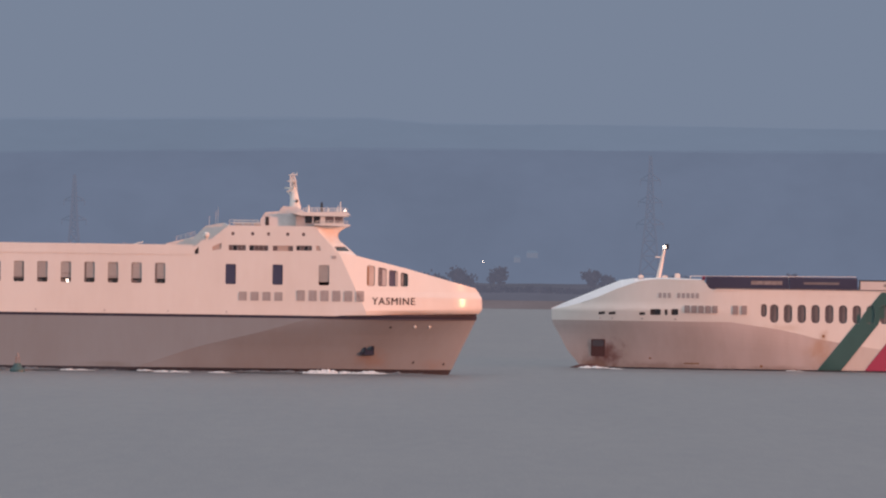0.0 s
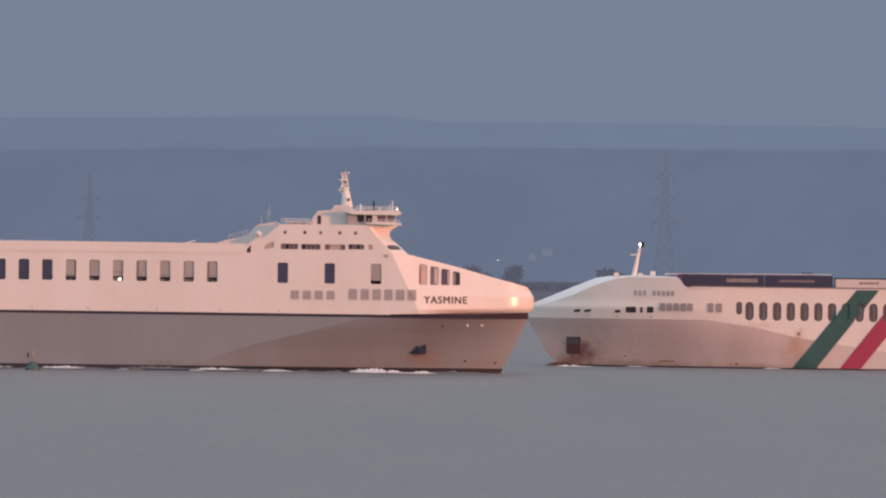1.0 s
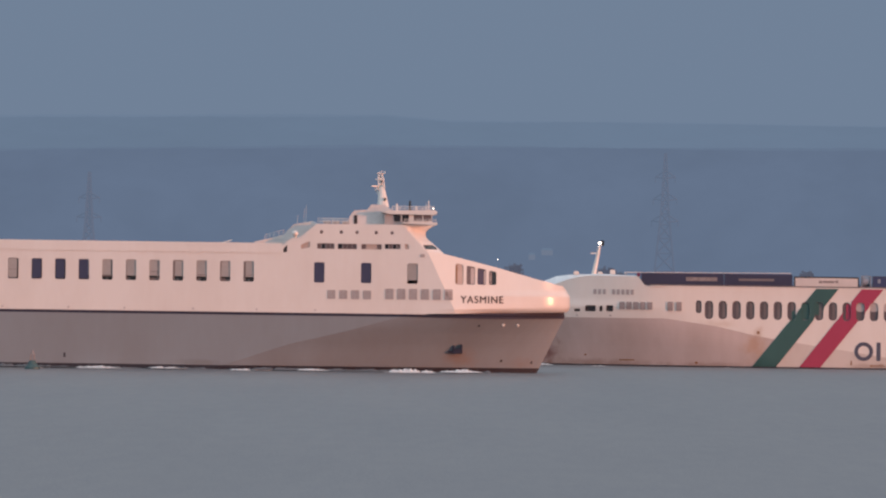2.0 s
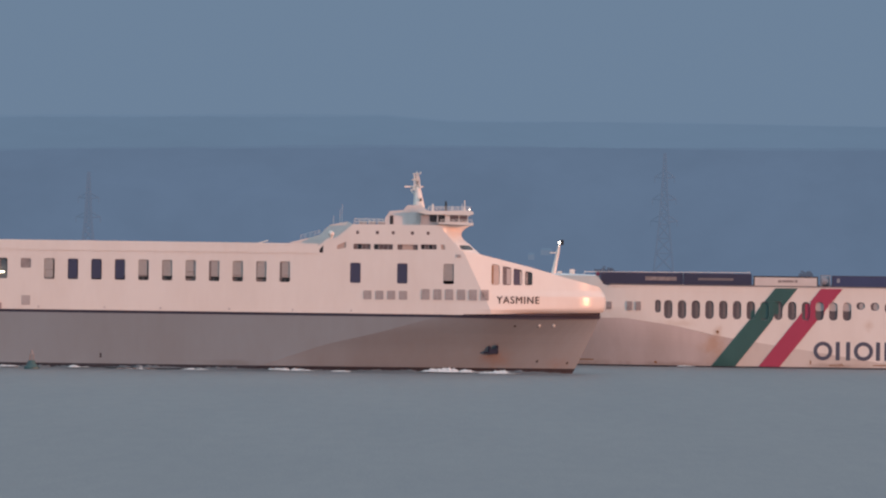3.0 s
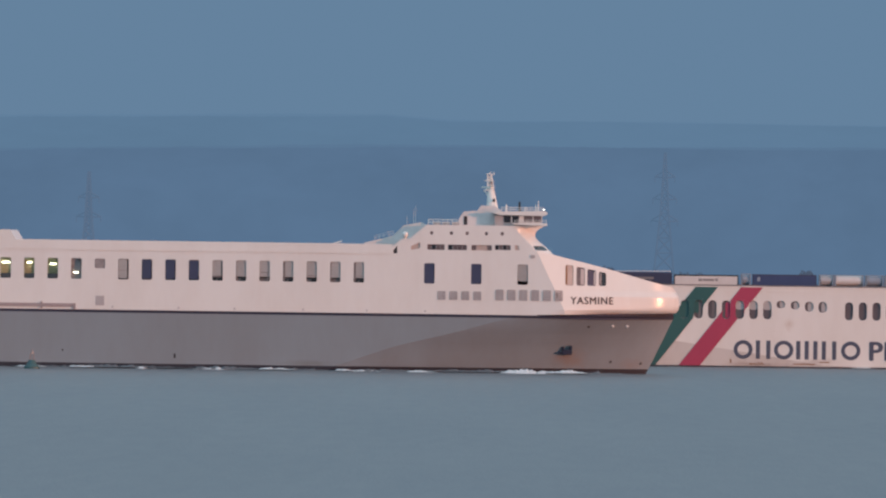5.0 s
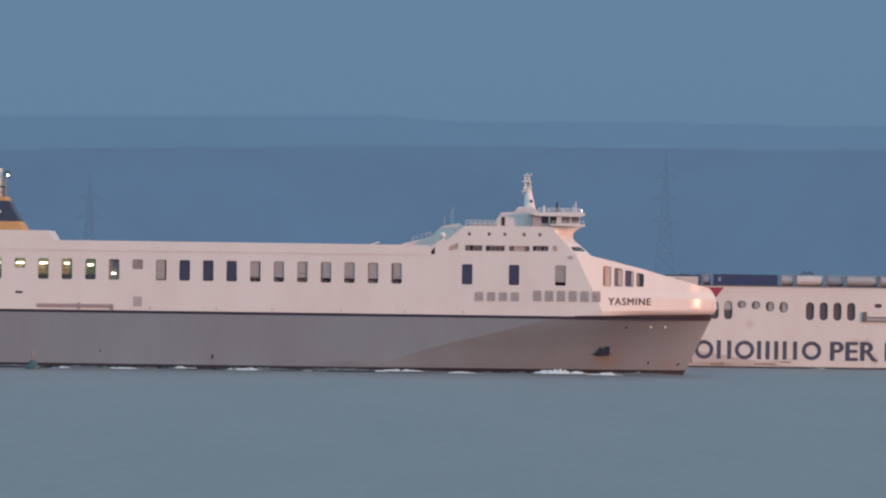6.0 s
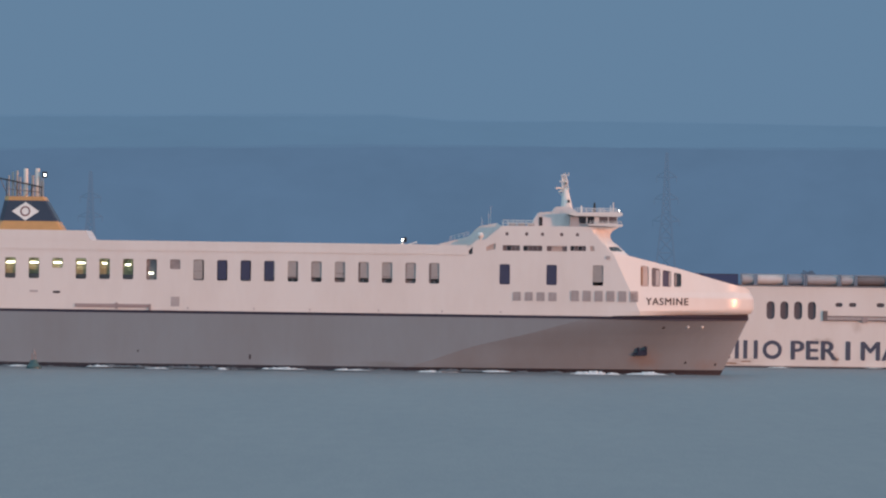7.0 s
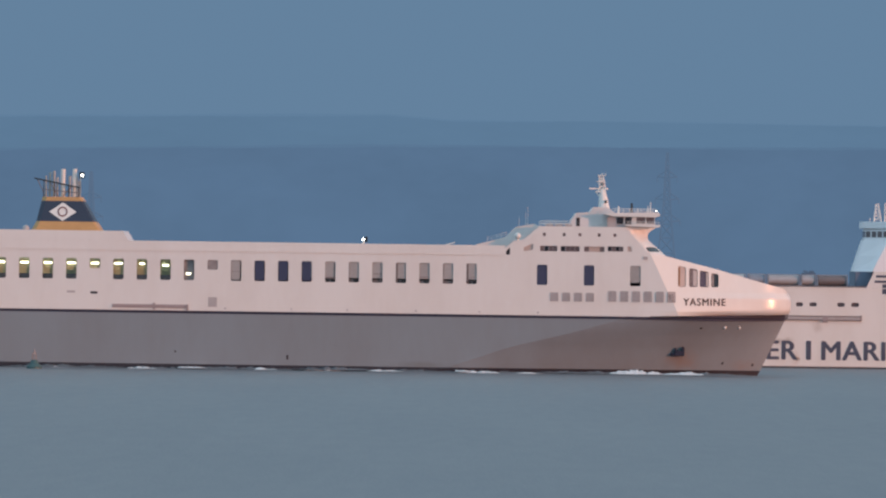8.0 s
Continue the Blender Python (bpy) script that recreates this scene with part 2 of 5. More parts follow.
def water_material():
    m = bpy.data.materials.new("estuary water")
    m.use_nodes = True
    n, l = m.node_tree.nodes, m.node_tree.links
    b = n["Principled BSDF"]
    b.inputs["Roughness"].default_value, b.inputs["IOR"].default_value = 0.5, 1.33
    b.inputs["Specular IOR Level"].default_value = 0.5
    tc = n.new("ShaderNodeTexCoord")
    fac = []
    for sx, sy, scale in ((0.05, 0.006, 1.0), (0.45, 0.05, 1.0), (1.6, 0.35, 1.0)):
        mp, t = n.new("ShaderNodeMapping"), n.new("ShaderNodeTexNoise")
        mp.inputs["Scale"].default_value = (sx, sy, 1)
        t.inputs["Scale"].default_value, t.inputs["Detail"].default_value = scale, 4
        l.new(tc.outputs["Object"], mp.inputs["Vector"])
        l.new(mp.outputs[0], t.inputs["Vector"])
        fac.append(t)
    add = n.new("ShaderNodeMath")
    add.operation = "ADD"
    l.new(fac[0].outputs["Fac"], add.inputs[0])
    l.new(fac[1].outputs["Fac"], add.inputs[1])
    rng = n.new("ShaderNodeMapRange")
    rng.inputs["From Min"].default_value, rng.inputs["From Max"].default_value = 0.7, 1.3
    l.new(add.outputs[0], rng.inputs["Value"])
    mix = n.new("ShaderNodeMix")
    mix.data_type = "RGBA"
    mix.inputs["A"].default_value, mix.inputs["B"].default_value = (0.161, 0.174, 0.190, 1), (0.188, 0.199, 0.211, 1)
    l.new(rng.outputs[0], mix.inputs["Factor"])
    l.new(mix.outputs["Result"], b.inputs["Base Color"])
    bp = n.new("ShaderNodeBump")
    bp.inputs["Strength"].default_value, bp.inputs["Distance"].default_value = 0.25, 0.3
    l.new(fac[2].outputs["Fac"], bp.inputs["Height"])
    l.new(bp.outputs[0], b.inputs["Normal"])
    return m


WATER = water_material()


# ---- building helpers ----
def part(name, bm, mat, parent=None, label="", smooth=False, scale=1.0):
    """Links a bmesh as one mesh object under a thing or part."""
    if scale != 1.0:
        bm.transform(Matrix.Scale(scale, 4))
    bmesh.ops.recalc_face_normals(bm, faces=bm.faces)
    me = bpy.data.meshes.new(name)
    bm.to_mesh(me)
    bm.free()
    me.materials.append(mat)
    if smooth:
        for p in me.polygons:
            p.use_smooth = True
    ob = new(name, me)
    if parent:
        ob.parent = parent
    return tagged(ob, label)


def thing(name, label, category, group="", kind="", at=None):
    ob = tagged(new(name), label, category, group, kind)
    ob.empty_display_size = 0.5
    if at:
        ob.matrix_basis = at
    return ob


def box(x0, x1, y0, y1, z0, z1, bevel=0.0, bm=None):
    bm = bm or bmesh.new()
    vs = [bm.verts.new((x, y, z)) for x in (x0, x1) for y in (y0, y1) for z in (z0, z1)]
    fs = [bm.faces.new([vs[i] for i in f]) for f in ((0, 1, 3, 2), (4, 6, 7, 5), (0, 4, 5, 1), (2, 3, 7, 6), (0, 2, 6, 4), (1, 5, 7, 3))]
    if bevel:
        bmesh.ops.bevel(bm, geom=list({e for f in fs for e in f.edges}), offset=bevel, segments=2, affect="EDGES")
    return bm


def prism(poly, y0, y1, bm=None):
    """A side profile (x, z) drawn out across the ship from y0 to y1."""
    bm = bm or bmesh.new()
    a = [bm.verts.new((x, y0, z)) for x, z in poly]
    b = [bm.verts.new((x, y1, z)) for x, z in poly]
    bm.faces.new(a)
    bm.faces.new(b[::-1])
    for i in range(len(poly)):
        j = (i + 1) % len(poly)
        bm.faces.new((a[i], b[i], b[j], a[j]))
    return bm


def rod(p0, p1, r0, r1=None, n=8, bm=None):
    bm = bm or bmesh.new()
    p0, p1 = Vector(p0), Vector(p1)
    r1 = r0 if r1 is None else r1
    turn = (p1 - p0).to_track_quat("Z", "Y").to_matrix()
    ring = [[bm.verts.new(p + turn @ Vector((r * math.cos(2 * math.pi * i / n), r * math.sin(2 * math.pi * i / n), 0))) for i in range(n)] for p, r in ((p0, r0), (p1, r1))]
    for i in range(n):
        j = (i + 1) % n
        bm.faces.new((ring[0][i], ring[0][j], ring[1][j], ring[1][i]))
    bm.faces.new(ring[0][::-1])
    bm.faces.new(ring[1])
    return bm


def ball(c, r, squash=1.0, bm=None, seg=10):
    bm = bm or bmesh.new()
    bmesh.ops.create_uvsphere(bm, u_segments=seg, v_segments=max(6, seg // 2 + 2), radius=r, matrix=Matrix.Translation(c) @ Matrix.Diagonal((1, 1, squash, 1)))
    return bm


def line(pts, v):
    """Straight interpolation of (key, value) pairs."""
    pts = sorted(pts)
    return float(np.interp(v, [p[0] for p in pts], [p[1] for p in pts]))


def steps(a, b, d):
    n = max(1, round(abs(b - a) / d))
    return [a + (b - a) * i / n for i in range(n + 1)]


def rounded(h, seg=4):
    """The outline of an opening (a0, a1, b0, b1, ra, rb) with round corners, and its four corners with their arcs."""
    a0, a1, b0, b1, ra, rb = h
    arcs = []
    for ca, cb, sa, sb, k in ((a1, b1, -1, -1, 0), (a0, b1, 1, -1, 1), (a0, b0, 1, 1, 2), (a1, b0, -1, 1, 3)):
        arc = [(ca + sa * ra + ra * math.cos(math.pi / 2 * (k + i / seg)), cb + sb * rb + rb * math.sin(math.pi / 2 * (k + i / seg))) for i in range(seg + 1)]
        arcs.append(((ca, cb), arc))
    return arcs


def skin(P, As, Bs, holes=(), depth=0.6):
    """A plate over the net As x Bs, point by point from P(a, b), with round-cornered openings that go in by depth (towards +y)."""
    bm = bmesh.new()
    As = sorted(set(round(a, 4) for a in As) | {round(v, 4) for h in holes for v in h[:2]})
    Bs = sorted(set(round(b, 4) for b in Bs) | {round(v, 4) for h in holes for v in h[2:4]})
    net = {}

    def vert(i, j):
        if (i, j) not in net:
            net[i, j] = bm.verts.new(P(As[i], Bs[j]))
        return net[i, j]

    for i in range(len(As) - 1):
        for j in range(len(Bs) - 1):
            ma, mb = (As[i] + As[i + 1]) / 2, (Bs[j] + Bs[j + 1]) / 2
            if any(h[0] < ma < h[1] and h[2] < mb < h[3] for h in holes):
                continue
            bm.faces.new((vert(i, j), vert(i + 1, j), vert(i + 1, j + 1), vert(i, j + 1)))
    inward = Vector((0, depth, 0))
    for h in holes:
        loop = []
        for corner, arc in rounded(h):
            vs = [bm.verts.new(P(*q)) for q in arc]
            c = bm.verts.new(P(*corner))
            for k in range(len(vs) - 1):
                bm.faces.new((c, vs[k], vs[k + 1]))
            loop += vs
        inner = [bm.verts.new(v.co + inward) for v in loop]
        for k in range(len(loop)):
            m = (k + 1) % len(loop)
            bm.faces.new((loop[k], loop[m], inner[m], inner[k]))
    bmesh.ops.remove_doubles(bm, verts=bm.verts, dist=0.0005)
    return bm


def plate(P, h, back, thick=0.06):
    """A pane or cover that fills the opening h of a skin, set back from it."""
    bm = bmesh.new()
    out = [q for _, arc in rounded(h) for q in arc]
    a = [bm.verts.new(P(*q) + Vector((0, back, 0))) for q in out]
    b = [bm.verts.new(v.co + Vector((0, thick, 0))) for v in a]
    bm.faces.new(a)
    bm.faces.new(b[::-1])
    for k in range(len(a)):
        m = (k + 1) % len(a)
        bm.faces.new((a[k], b[k], b[m], a[m]))
    return bm


def louvre(P, h, out, parent, mat, back, scale=1.0, blades=5):
    """A framed grille on the side: a dark backing, a rim, a middle post and slanting blades, in one mesh."""
    a0, a1, b0, b1 = h[:4]
    bm = plate(P, h, -out, out + 0.02)
    for f in bm.faces:
        f.material_index = 1

    def bar(xa, xb, za, zb, near, far):
        q = [P(x, z) for x, z in ((xa, za), (xb, za), (xb, zb), (xa, zb))]
        u = [bm.verts.new(p + Vector((0, -out - d, 0))) for p, d in zip(q, (near, near, far, far))]
        v = [bm.verts.new(p + Vector((0, -out + 0.005, 0))) for p in q]
        bm.faces.new(u)
        for k in range(4):
            m = (k + 1) % 4
            bm.faces.new((u[k], v[k], v[m], u[m]))

    r = 0.13
    for xa, xb in ((a0, a0 + r), ((a0 + a1) / 2 - r / 2, (a0 + a1) / 2 + r / 2), (a1 - r, a1)):
        bar(xa, xb, b0 + 0.1, b1 - 0.1, 0.06, 0.06)
    pitch = (b1 - b0) / blades
    for k in range(blades):
        bar(a0 + 0.05, a1 - 0.05, b0 + pitch * k, b0 + pitch * (k + 0.62), 0.07, 0.02)
    ob = part("louvre", bm, mat, parent, scale=scale)
    ob.data.materials.append(back)
    return ob


def slab(poly, z0, z1):
    """A plan outline (x, y) raised from z0 to z1."""
    bm = bmesh.new()
    a = [bm.verts.new((x, y, z0)) for x, y in poly]
    b = [bm.verts.new((x, y, z1)) for x, y in poly]
    bm.faces.new(a[::-1])
    bm.faces.new(b)
    for i in range(len(poly)):
        j = (i + 1) % len(poly)
        bm.faces.new((a[i], a[j], b[j], b[i]))
    return bm


def mirrored(bm):
    bmesh.ops.scale(bm, vec=(1, -1, 1), verts=bm.verts)
    return bm


def lettering(text, mat, parent, x0, x1, z0, z1, y, name="lettering", P=None, scale=1.0, label="", bold=0.0, spacing=1.0):
    """Raised letters on the ship's side, between x0 and x1, z0 and z1."""
    cu = bpy.data.curves.new(name, "FONT")
    cu.body, cu.extrude, cu.space_character = text, 0.0, spacing
    tmp = new("text", cu)
    bpy.context.view_layer.update()
    me = bpy.data.meshes.new_from_object(tmp.evaluated_get(bpy.context.evaluated_depsgraph_get()))
    bpy.data.objects.remove(tmp)
    bm = bmesh.new()
    bm.from_mesh(me)
    xs, ys = [v.co.x for v in bm.verts], [v.co.y for v in bm.verts]
    ax, ay, bx, by = min(xs), min(ys), max(xs), max(ys)
    for v in bm.verts:
        x, z = x0 + (v.co.x - ax) / (bx - ax) * (x1 - x0), z0 + (v.co.y - ay) / (by - ay) * (z1 - z0)
        v.co = (P(x, z) if P else Vector((x, y, z))) + Vector((0, -0.05, 0))
    if bold:
        first = bm.faces[:]
        for k, (dx, dz) in enumerate(((bold, 0.0), (-bold, 0.0), (0.0, bold * 0.5), (0.0, -bold * 0.5))):
            d = bmesh.ops.duplicate(bm, geom=first)
            for v in [g for g in d["geom"] if isinstance(g, bmesh.types.BMVert)]:
                v.co += Vector((dx, -0.005 * (k + 1), dz))
    r = bmesh.ops.extrude_face_region(bm, geom=bm.faces[:])
    for v in [g for g in r["geom"] if isinstance(g, bmesh.types.BMVert)]:
        v.co.y += 0.04
    return part(name, bm, mat, parent, label, scale=scale)


def railing(x0, x1, y, z, parent, mat, high=1.1, gap=2.0, slope=0.0, scale=1.0):
    bm = bmesh.new()
    for k in (0.5, 1.0):
        rod((x0, y, z + high * k), (x1, y, z + slope + high * k), 0.04, n=5, bm=bm)
    for x in steps(x0, x1, gap):
        zz = z + slope * (x - x0) / (x1 - x0)
        rod((x, y, zz), (x, y, zz + high), 0.04, n=5, bm=bm)
    return part("railing", bm, mat, parent, scale=scale)


# ---- water, shore and distance ----
def setting():
    bm = bmesh.new()
    xs = [-7000, -1500, -400, 400, 1500, 7000]
    ys = [-4000, -200, 400, 1000, 1600, 2400, 3640]
    g = [[bm.verts.new((x, y, 0)) for x in xs] for y in ys]
    for j in range(len(ys) - 1):
        for i in range(len(xs) - 1):
            bm.faces.new((g[j][i], g[j][i + 1], g[j + 1][i + 1], g[j + 1][i]))
    tagged(part("water", bm, WATER), "calm grey green estuary water at dusk", "water", kind="structure")

    bm = bmesh.new()
    ys, zs = [-900, -120, -8, 25, 90, 200, 330, 360], [20.0, 20.0, 20.0, 19.6, 12.0, 4.0, 0.6, -0.4]
    xs = steps(-900, 900, 60)
    g = [[bm.verts.new((x, y, z + (0.4 * noise.noise(Vector((x * 0.02, y * 0.02, 0))) if abs(x) > 40 and y < 300 else 0))) for x in xs] for y, z in zip(ys, zs)]
    for a, b in zip(g, g[1:]):
        for i in range(len(xs) - 1):
            bm.faces.new((a[i], a[i + 1], b[i + 1], b[i]))
    tagged(part("near_bank", bm, GRASS, smooth=True), "plain grassy river bank under the viewpoint", "ground", kind="structure")

    def strip(name, rows, mat, label, category, amp, freq, step=12, span=900, seed=0.0, woods=0.0, crest=((0, 0),)):
        """Ground that rises in rows of (y, z), with an uneven last edge."""
        b = bmesh.new()
        cols = [-7000, -3000] + steps(-span, span, step) + [3000, 7000]
        net = []
        for k, (y, z) in enumerate(rows):
            net.append([b.verts.new((x, y, z + (amp * (noise.fractal(Vector((x * freq + seed, k * 3.1, seed)), 0.8, 2.0, 4)) if k else 0) + (woods * noise.fractal(Vector((x * 0.22, seed, 7.7)), 0.7, 2.0, 3) + line(crest, x) if k == len(rows) - 1 else 0))) for x in cols])
        for j in range(len(rows) - 1):
            for i in range(len(cols) - 1):
                b.faces.new((net[j][i], net[j][i + 1], net[j + 1][i + 1], net[j + 1][i]))
        return tagged(part(name, b, mat, smooth=True), label, category, kind="structure")

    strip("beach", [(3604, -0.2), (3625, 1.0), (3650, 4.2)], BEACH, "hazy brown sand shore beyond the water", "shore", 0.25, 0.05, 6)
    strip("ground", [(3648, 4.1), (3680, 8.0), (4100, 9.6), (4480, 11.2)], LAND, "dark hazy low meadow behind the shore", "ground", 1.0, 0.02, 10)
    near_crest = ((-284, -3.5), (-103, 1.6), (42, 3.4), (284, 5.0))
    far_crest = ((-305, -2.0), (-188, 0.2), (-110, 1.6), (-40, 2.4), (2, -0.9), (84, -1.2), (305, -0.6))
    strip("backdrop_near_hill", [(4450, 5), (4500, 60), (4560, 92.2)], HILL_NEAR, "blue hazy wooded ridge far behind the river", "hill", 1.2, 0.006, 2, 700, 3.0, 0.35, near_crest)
    # edge strips are added behind each ridge to fade its outline into haze
    strip("backdrop_second_hill", [(4580, 40), (4600, 70), (4640, 94.6)], HILL_HAZE, "added haze strip softening the wooded ridge's edge", "hill", 1.2, 0.006, 2, 700, 3.4, 0.35, near_crest)
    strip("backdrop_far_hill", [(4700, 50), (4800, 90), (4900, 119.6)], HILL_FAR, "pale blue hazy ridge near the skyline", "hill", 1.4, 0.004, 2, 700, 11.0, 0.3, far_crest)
    strip("backdrop_last_hill", [(4910, 60), (4940, 90), (5000, 123.0)], SKYLINE_HAZE, "added haze strip softening the skyline's edge", "hill", 1.4, 0.004, 2, 700, 11.4, 0.3, far_crest)


def tree(x, y, z, high, wide, seed):
    rnd = random.Random(seed)
    t = thing("tree", "dark hazy round-crowned tree on the far shore", "tree", "trees on the far shore", at=pose(x, y, z))
    bm = bmesh.new()
    rod((0, 0, -1), (0, 0, high * 0.55), 0.5, 0.25, 7, bm)
    for k in range(5):
        a = k * 1.256 + rnd.random()
        rod((0, 0, high * (0.3 + 0.05 * k)), (math.cos(a) * wide * 0.35, math.sin(a) * wide * 0.35, high * (0.55 + 0.07 * k)), 0.22, 0.08, 5, bm)
    # trunk and crown glow with the painted haze
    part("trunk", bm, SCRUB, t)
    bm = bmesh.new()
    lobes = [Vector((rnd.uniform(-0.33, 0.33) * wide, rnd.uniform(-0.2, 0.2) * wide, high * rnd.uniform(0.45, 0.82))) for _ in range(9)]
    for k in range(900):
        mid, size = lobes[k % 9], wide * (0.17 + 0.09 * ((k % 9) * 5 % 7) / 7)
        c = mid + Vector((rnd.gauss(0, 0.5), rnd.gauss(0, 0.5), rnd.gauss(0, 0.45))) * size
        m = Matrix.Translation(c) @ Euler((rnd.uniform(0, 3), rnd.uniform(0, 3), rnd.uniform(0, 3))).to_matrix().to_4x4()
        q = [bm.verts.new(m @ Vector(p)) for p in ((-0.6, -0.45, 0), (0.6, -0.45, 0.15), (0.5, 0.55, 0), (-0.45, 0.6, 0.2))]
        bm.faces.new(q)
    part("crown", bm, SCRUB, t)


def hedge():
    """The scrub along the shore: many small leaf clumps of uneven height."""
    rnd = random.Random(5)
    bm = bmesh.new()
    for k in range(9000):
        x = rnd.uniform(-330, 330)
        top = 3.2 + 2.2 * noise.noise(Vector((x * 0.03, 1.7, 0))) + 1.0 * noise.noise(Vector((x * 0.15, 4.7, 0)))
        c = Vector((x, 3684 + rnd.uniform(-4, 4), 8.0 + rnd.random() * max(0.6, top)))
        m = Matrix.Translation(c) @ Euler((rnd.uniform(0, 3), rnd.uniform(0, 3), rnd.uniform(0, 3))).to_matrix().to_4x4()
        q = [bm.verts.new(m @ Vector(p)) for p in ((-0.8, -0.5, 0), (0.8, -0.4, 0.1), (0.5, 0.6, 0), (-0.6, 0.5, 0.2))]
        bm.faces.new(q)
    # the scrub's haze is put into its colour as glow
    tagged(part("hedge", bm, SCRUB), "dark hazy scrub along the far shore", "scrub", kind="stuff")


def pylon(x, y, z, high, arms, thick=1.0):
    """A lattice transmission tower: four legs, rings, diagonal braces and cross arms."""
    t = thing("pylon", "tall hazy steel lattice transmission tower on the far shore", "pylon", "pylons on the far shore", at=pose(x, y, z))

    def half(h):
        return line([(0, high * 0.085), (0.55, high * 0.03), (1.0, high * 0.006)], h / high)

    bm = bmesh.new()
    hs = [high * v for v in (0, 0.14, 0.27, 0.38, 0.48, 0.56, 0.63, 0.7, 0.77, 0.84, 0.91, 1.0)]
    corners = ((-1, -1), (1, -1), (1, 1), (-1, 1))
    for a, b in zip(hs, hs[1:]):
        wa, wb = half(a), half(b)
        for k, (sx, sy) in enumerate(corners):
            tx, ty = corners[(k + 1) % 4]
            rod((sx * wa, sy * wa, a), (sx * wb, sy * wb, b), 0.5 * thick, n=4, bm=bm)
            rod((sx * wa, sy * wa, a), (tx * wb, ty * wb, b), 0.34 * thick, n=4, bm=bm)
            rod((tx * wa, ty * wa, a), (sx * wb, sy * wb, b), 0.34 * thick, n=4, bm=bm)
            rod((sx * wb, sy * wb, b), (tx * wb, ty * wb, b), 0.34 * thick, n=4, bm=bm)
    # haze over the steel is painted in as glow
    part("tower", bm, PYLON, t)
    for h, w in arms:
        z0 = high * h
        for s in (-1, 1):
            bm = bmesh.new()
            for sy in (-1, 1):
                rod((s * half(z0), sy * half(z0), z0), (s * w, 0, z0 + 0.4), 0.34, n=4, bm=bm)
            rod((s * half(z0), 0, z0 + high * 0.045), (s * w, 0, z0 + 0.4), 0.34, n=4, bm=bm)
            rod((s * w, 0, z0 + 0.4), (s * w, 0, z0 - 2.6), 0.22, n=5, bm=bm)
            part("cross_arm", bm, PYLON, t)


def farmhouse(x, z, w):
    h = thing("farmhouse", "small pale hazy farmhouse on the far hillside", "house", "farmhouses on the hillside", at=pose(x, 4458, z))
    part("wall", box(-w / 2, w / 2, -3, 16, -1.6, 1.6), HOUSE, h)
    part("roof", prism([(-w / 2 - 0.3, 1.603), (w / 2 + 0.3, 1.603), (w / 2 - 1.0, 2.9), (-w / 2 + 1.0, 2.9)], -3.3, 16.3), HILL_FAR, h)


def hill_light():
    h = thing("hillside_lamp", "tiny lit white lamp on a post on the hillside", "lamp", at=pose(34.6, 4456, 16))
    part("post", rod((0, 0, -8), (0, 0, 7.6), 0.2, n=6), HILL_NEAR, h)
    part("lamp_head", ball((0, 0, 8), 0.17), LAMP, h)


def buoy():
    b = thing("buoy", "green conical lateral buoy with a lattice top on the water", "buoy", at=pose(-79.1, 1378, 0))
    bm = rod((0, 0, -0.5), (0, 0, 0.4), 1.5, 1.5, 18)
    rod((0, 0, 0.4), (0, 0, 0.9), 1.5, 0.95, 18, bm)
    part("float", bm, BUOY, b)
    bm = rod((0, 0, 0.88), (0, 0, 1.7), 0.95, 0.6, 14)
    part("cone", bm, BUOY, b)
    bm = bmesh.new()
    for a in range(4):
        c, s = math.cos(a * 1.571 + 0.6), math.sin(a * 1.571 + 0.6)
        rod((c * 0.5, s * 0.5, 1.5), (c * 0.42, s * 0.42, 3.0), 0.08, n=6, bm=bm)
    part("lattice", bm, VENT_DARK, b)
    part("topmark", rod((0, 0, 3.0), (0, 0, 3.75), 0.36, 0.1, 12), VENT_DARK, b)
    part("lantern", rod((0, 0, 2.9), (0, 0, 3.25), 0.14, 0.12, 8), STEEL, b)


# ---- the near ship: origin at the bow's tip, +x ahead, near side at y = -13 ----
HB = 13.0
movers_near, movers_far, turning = [], [], []


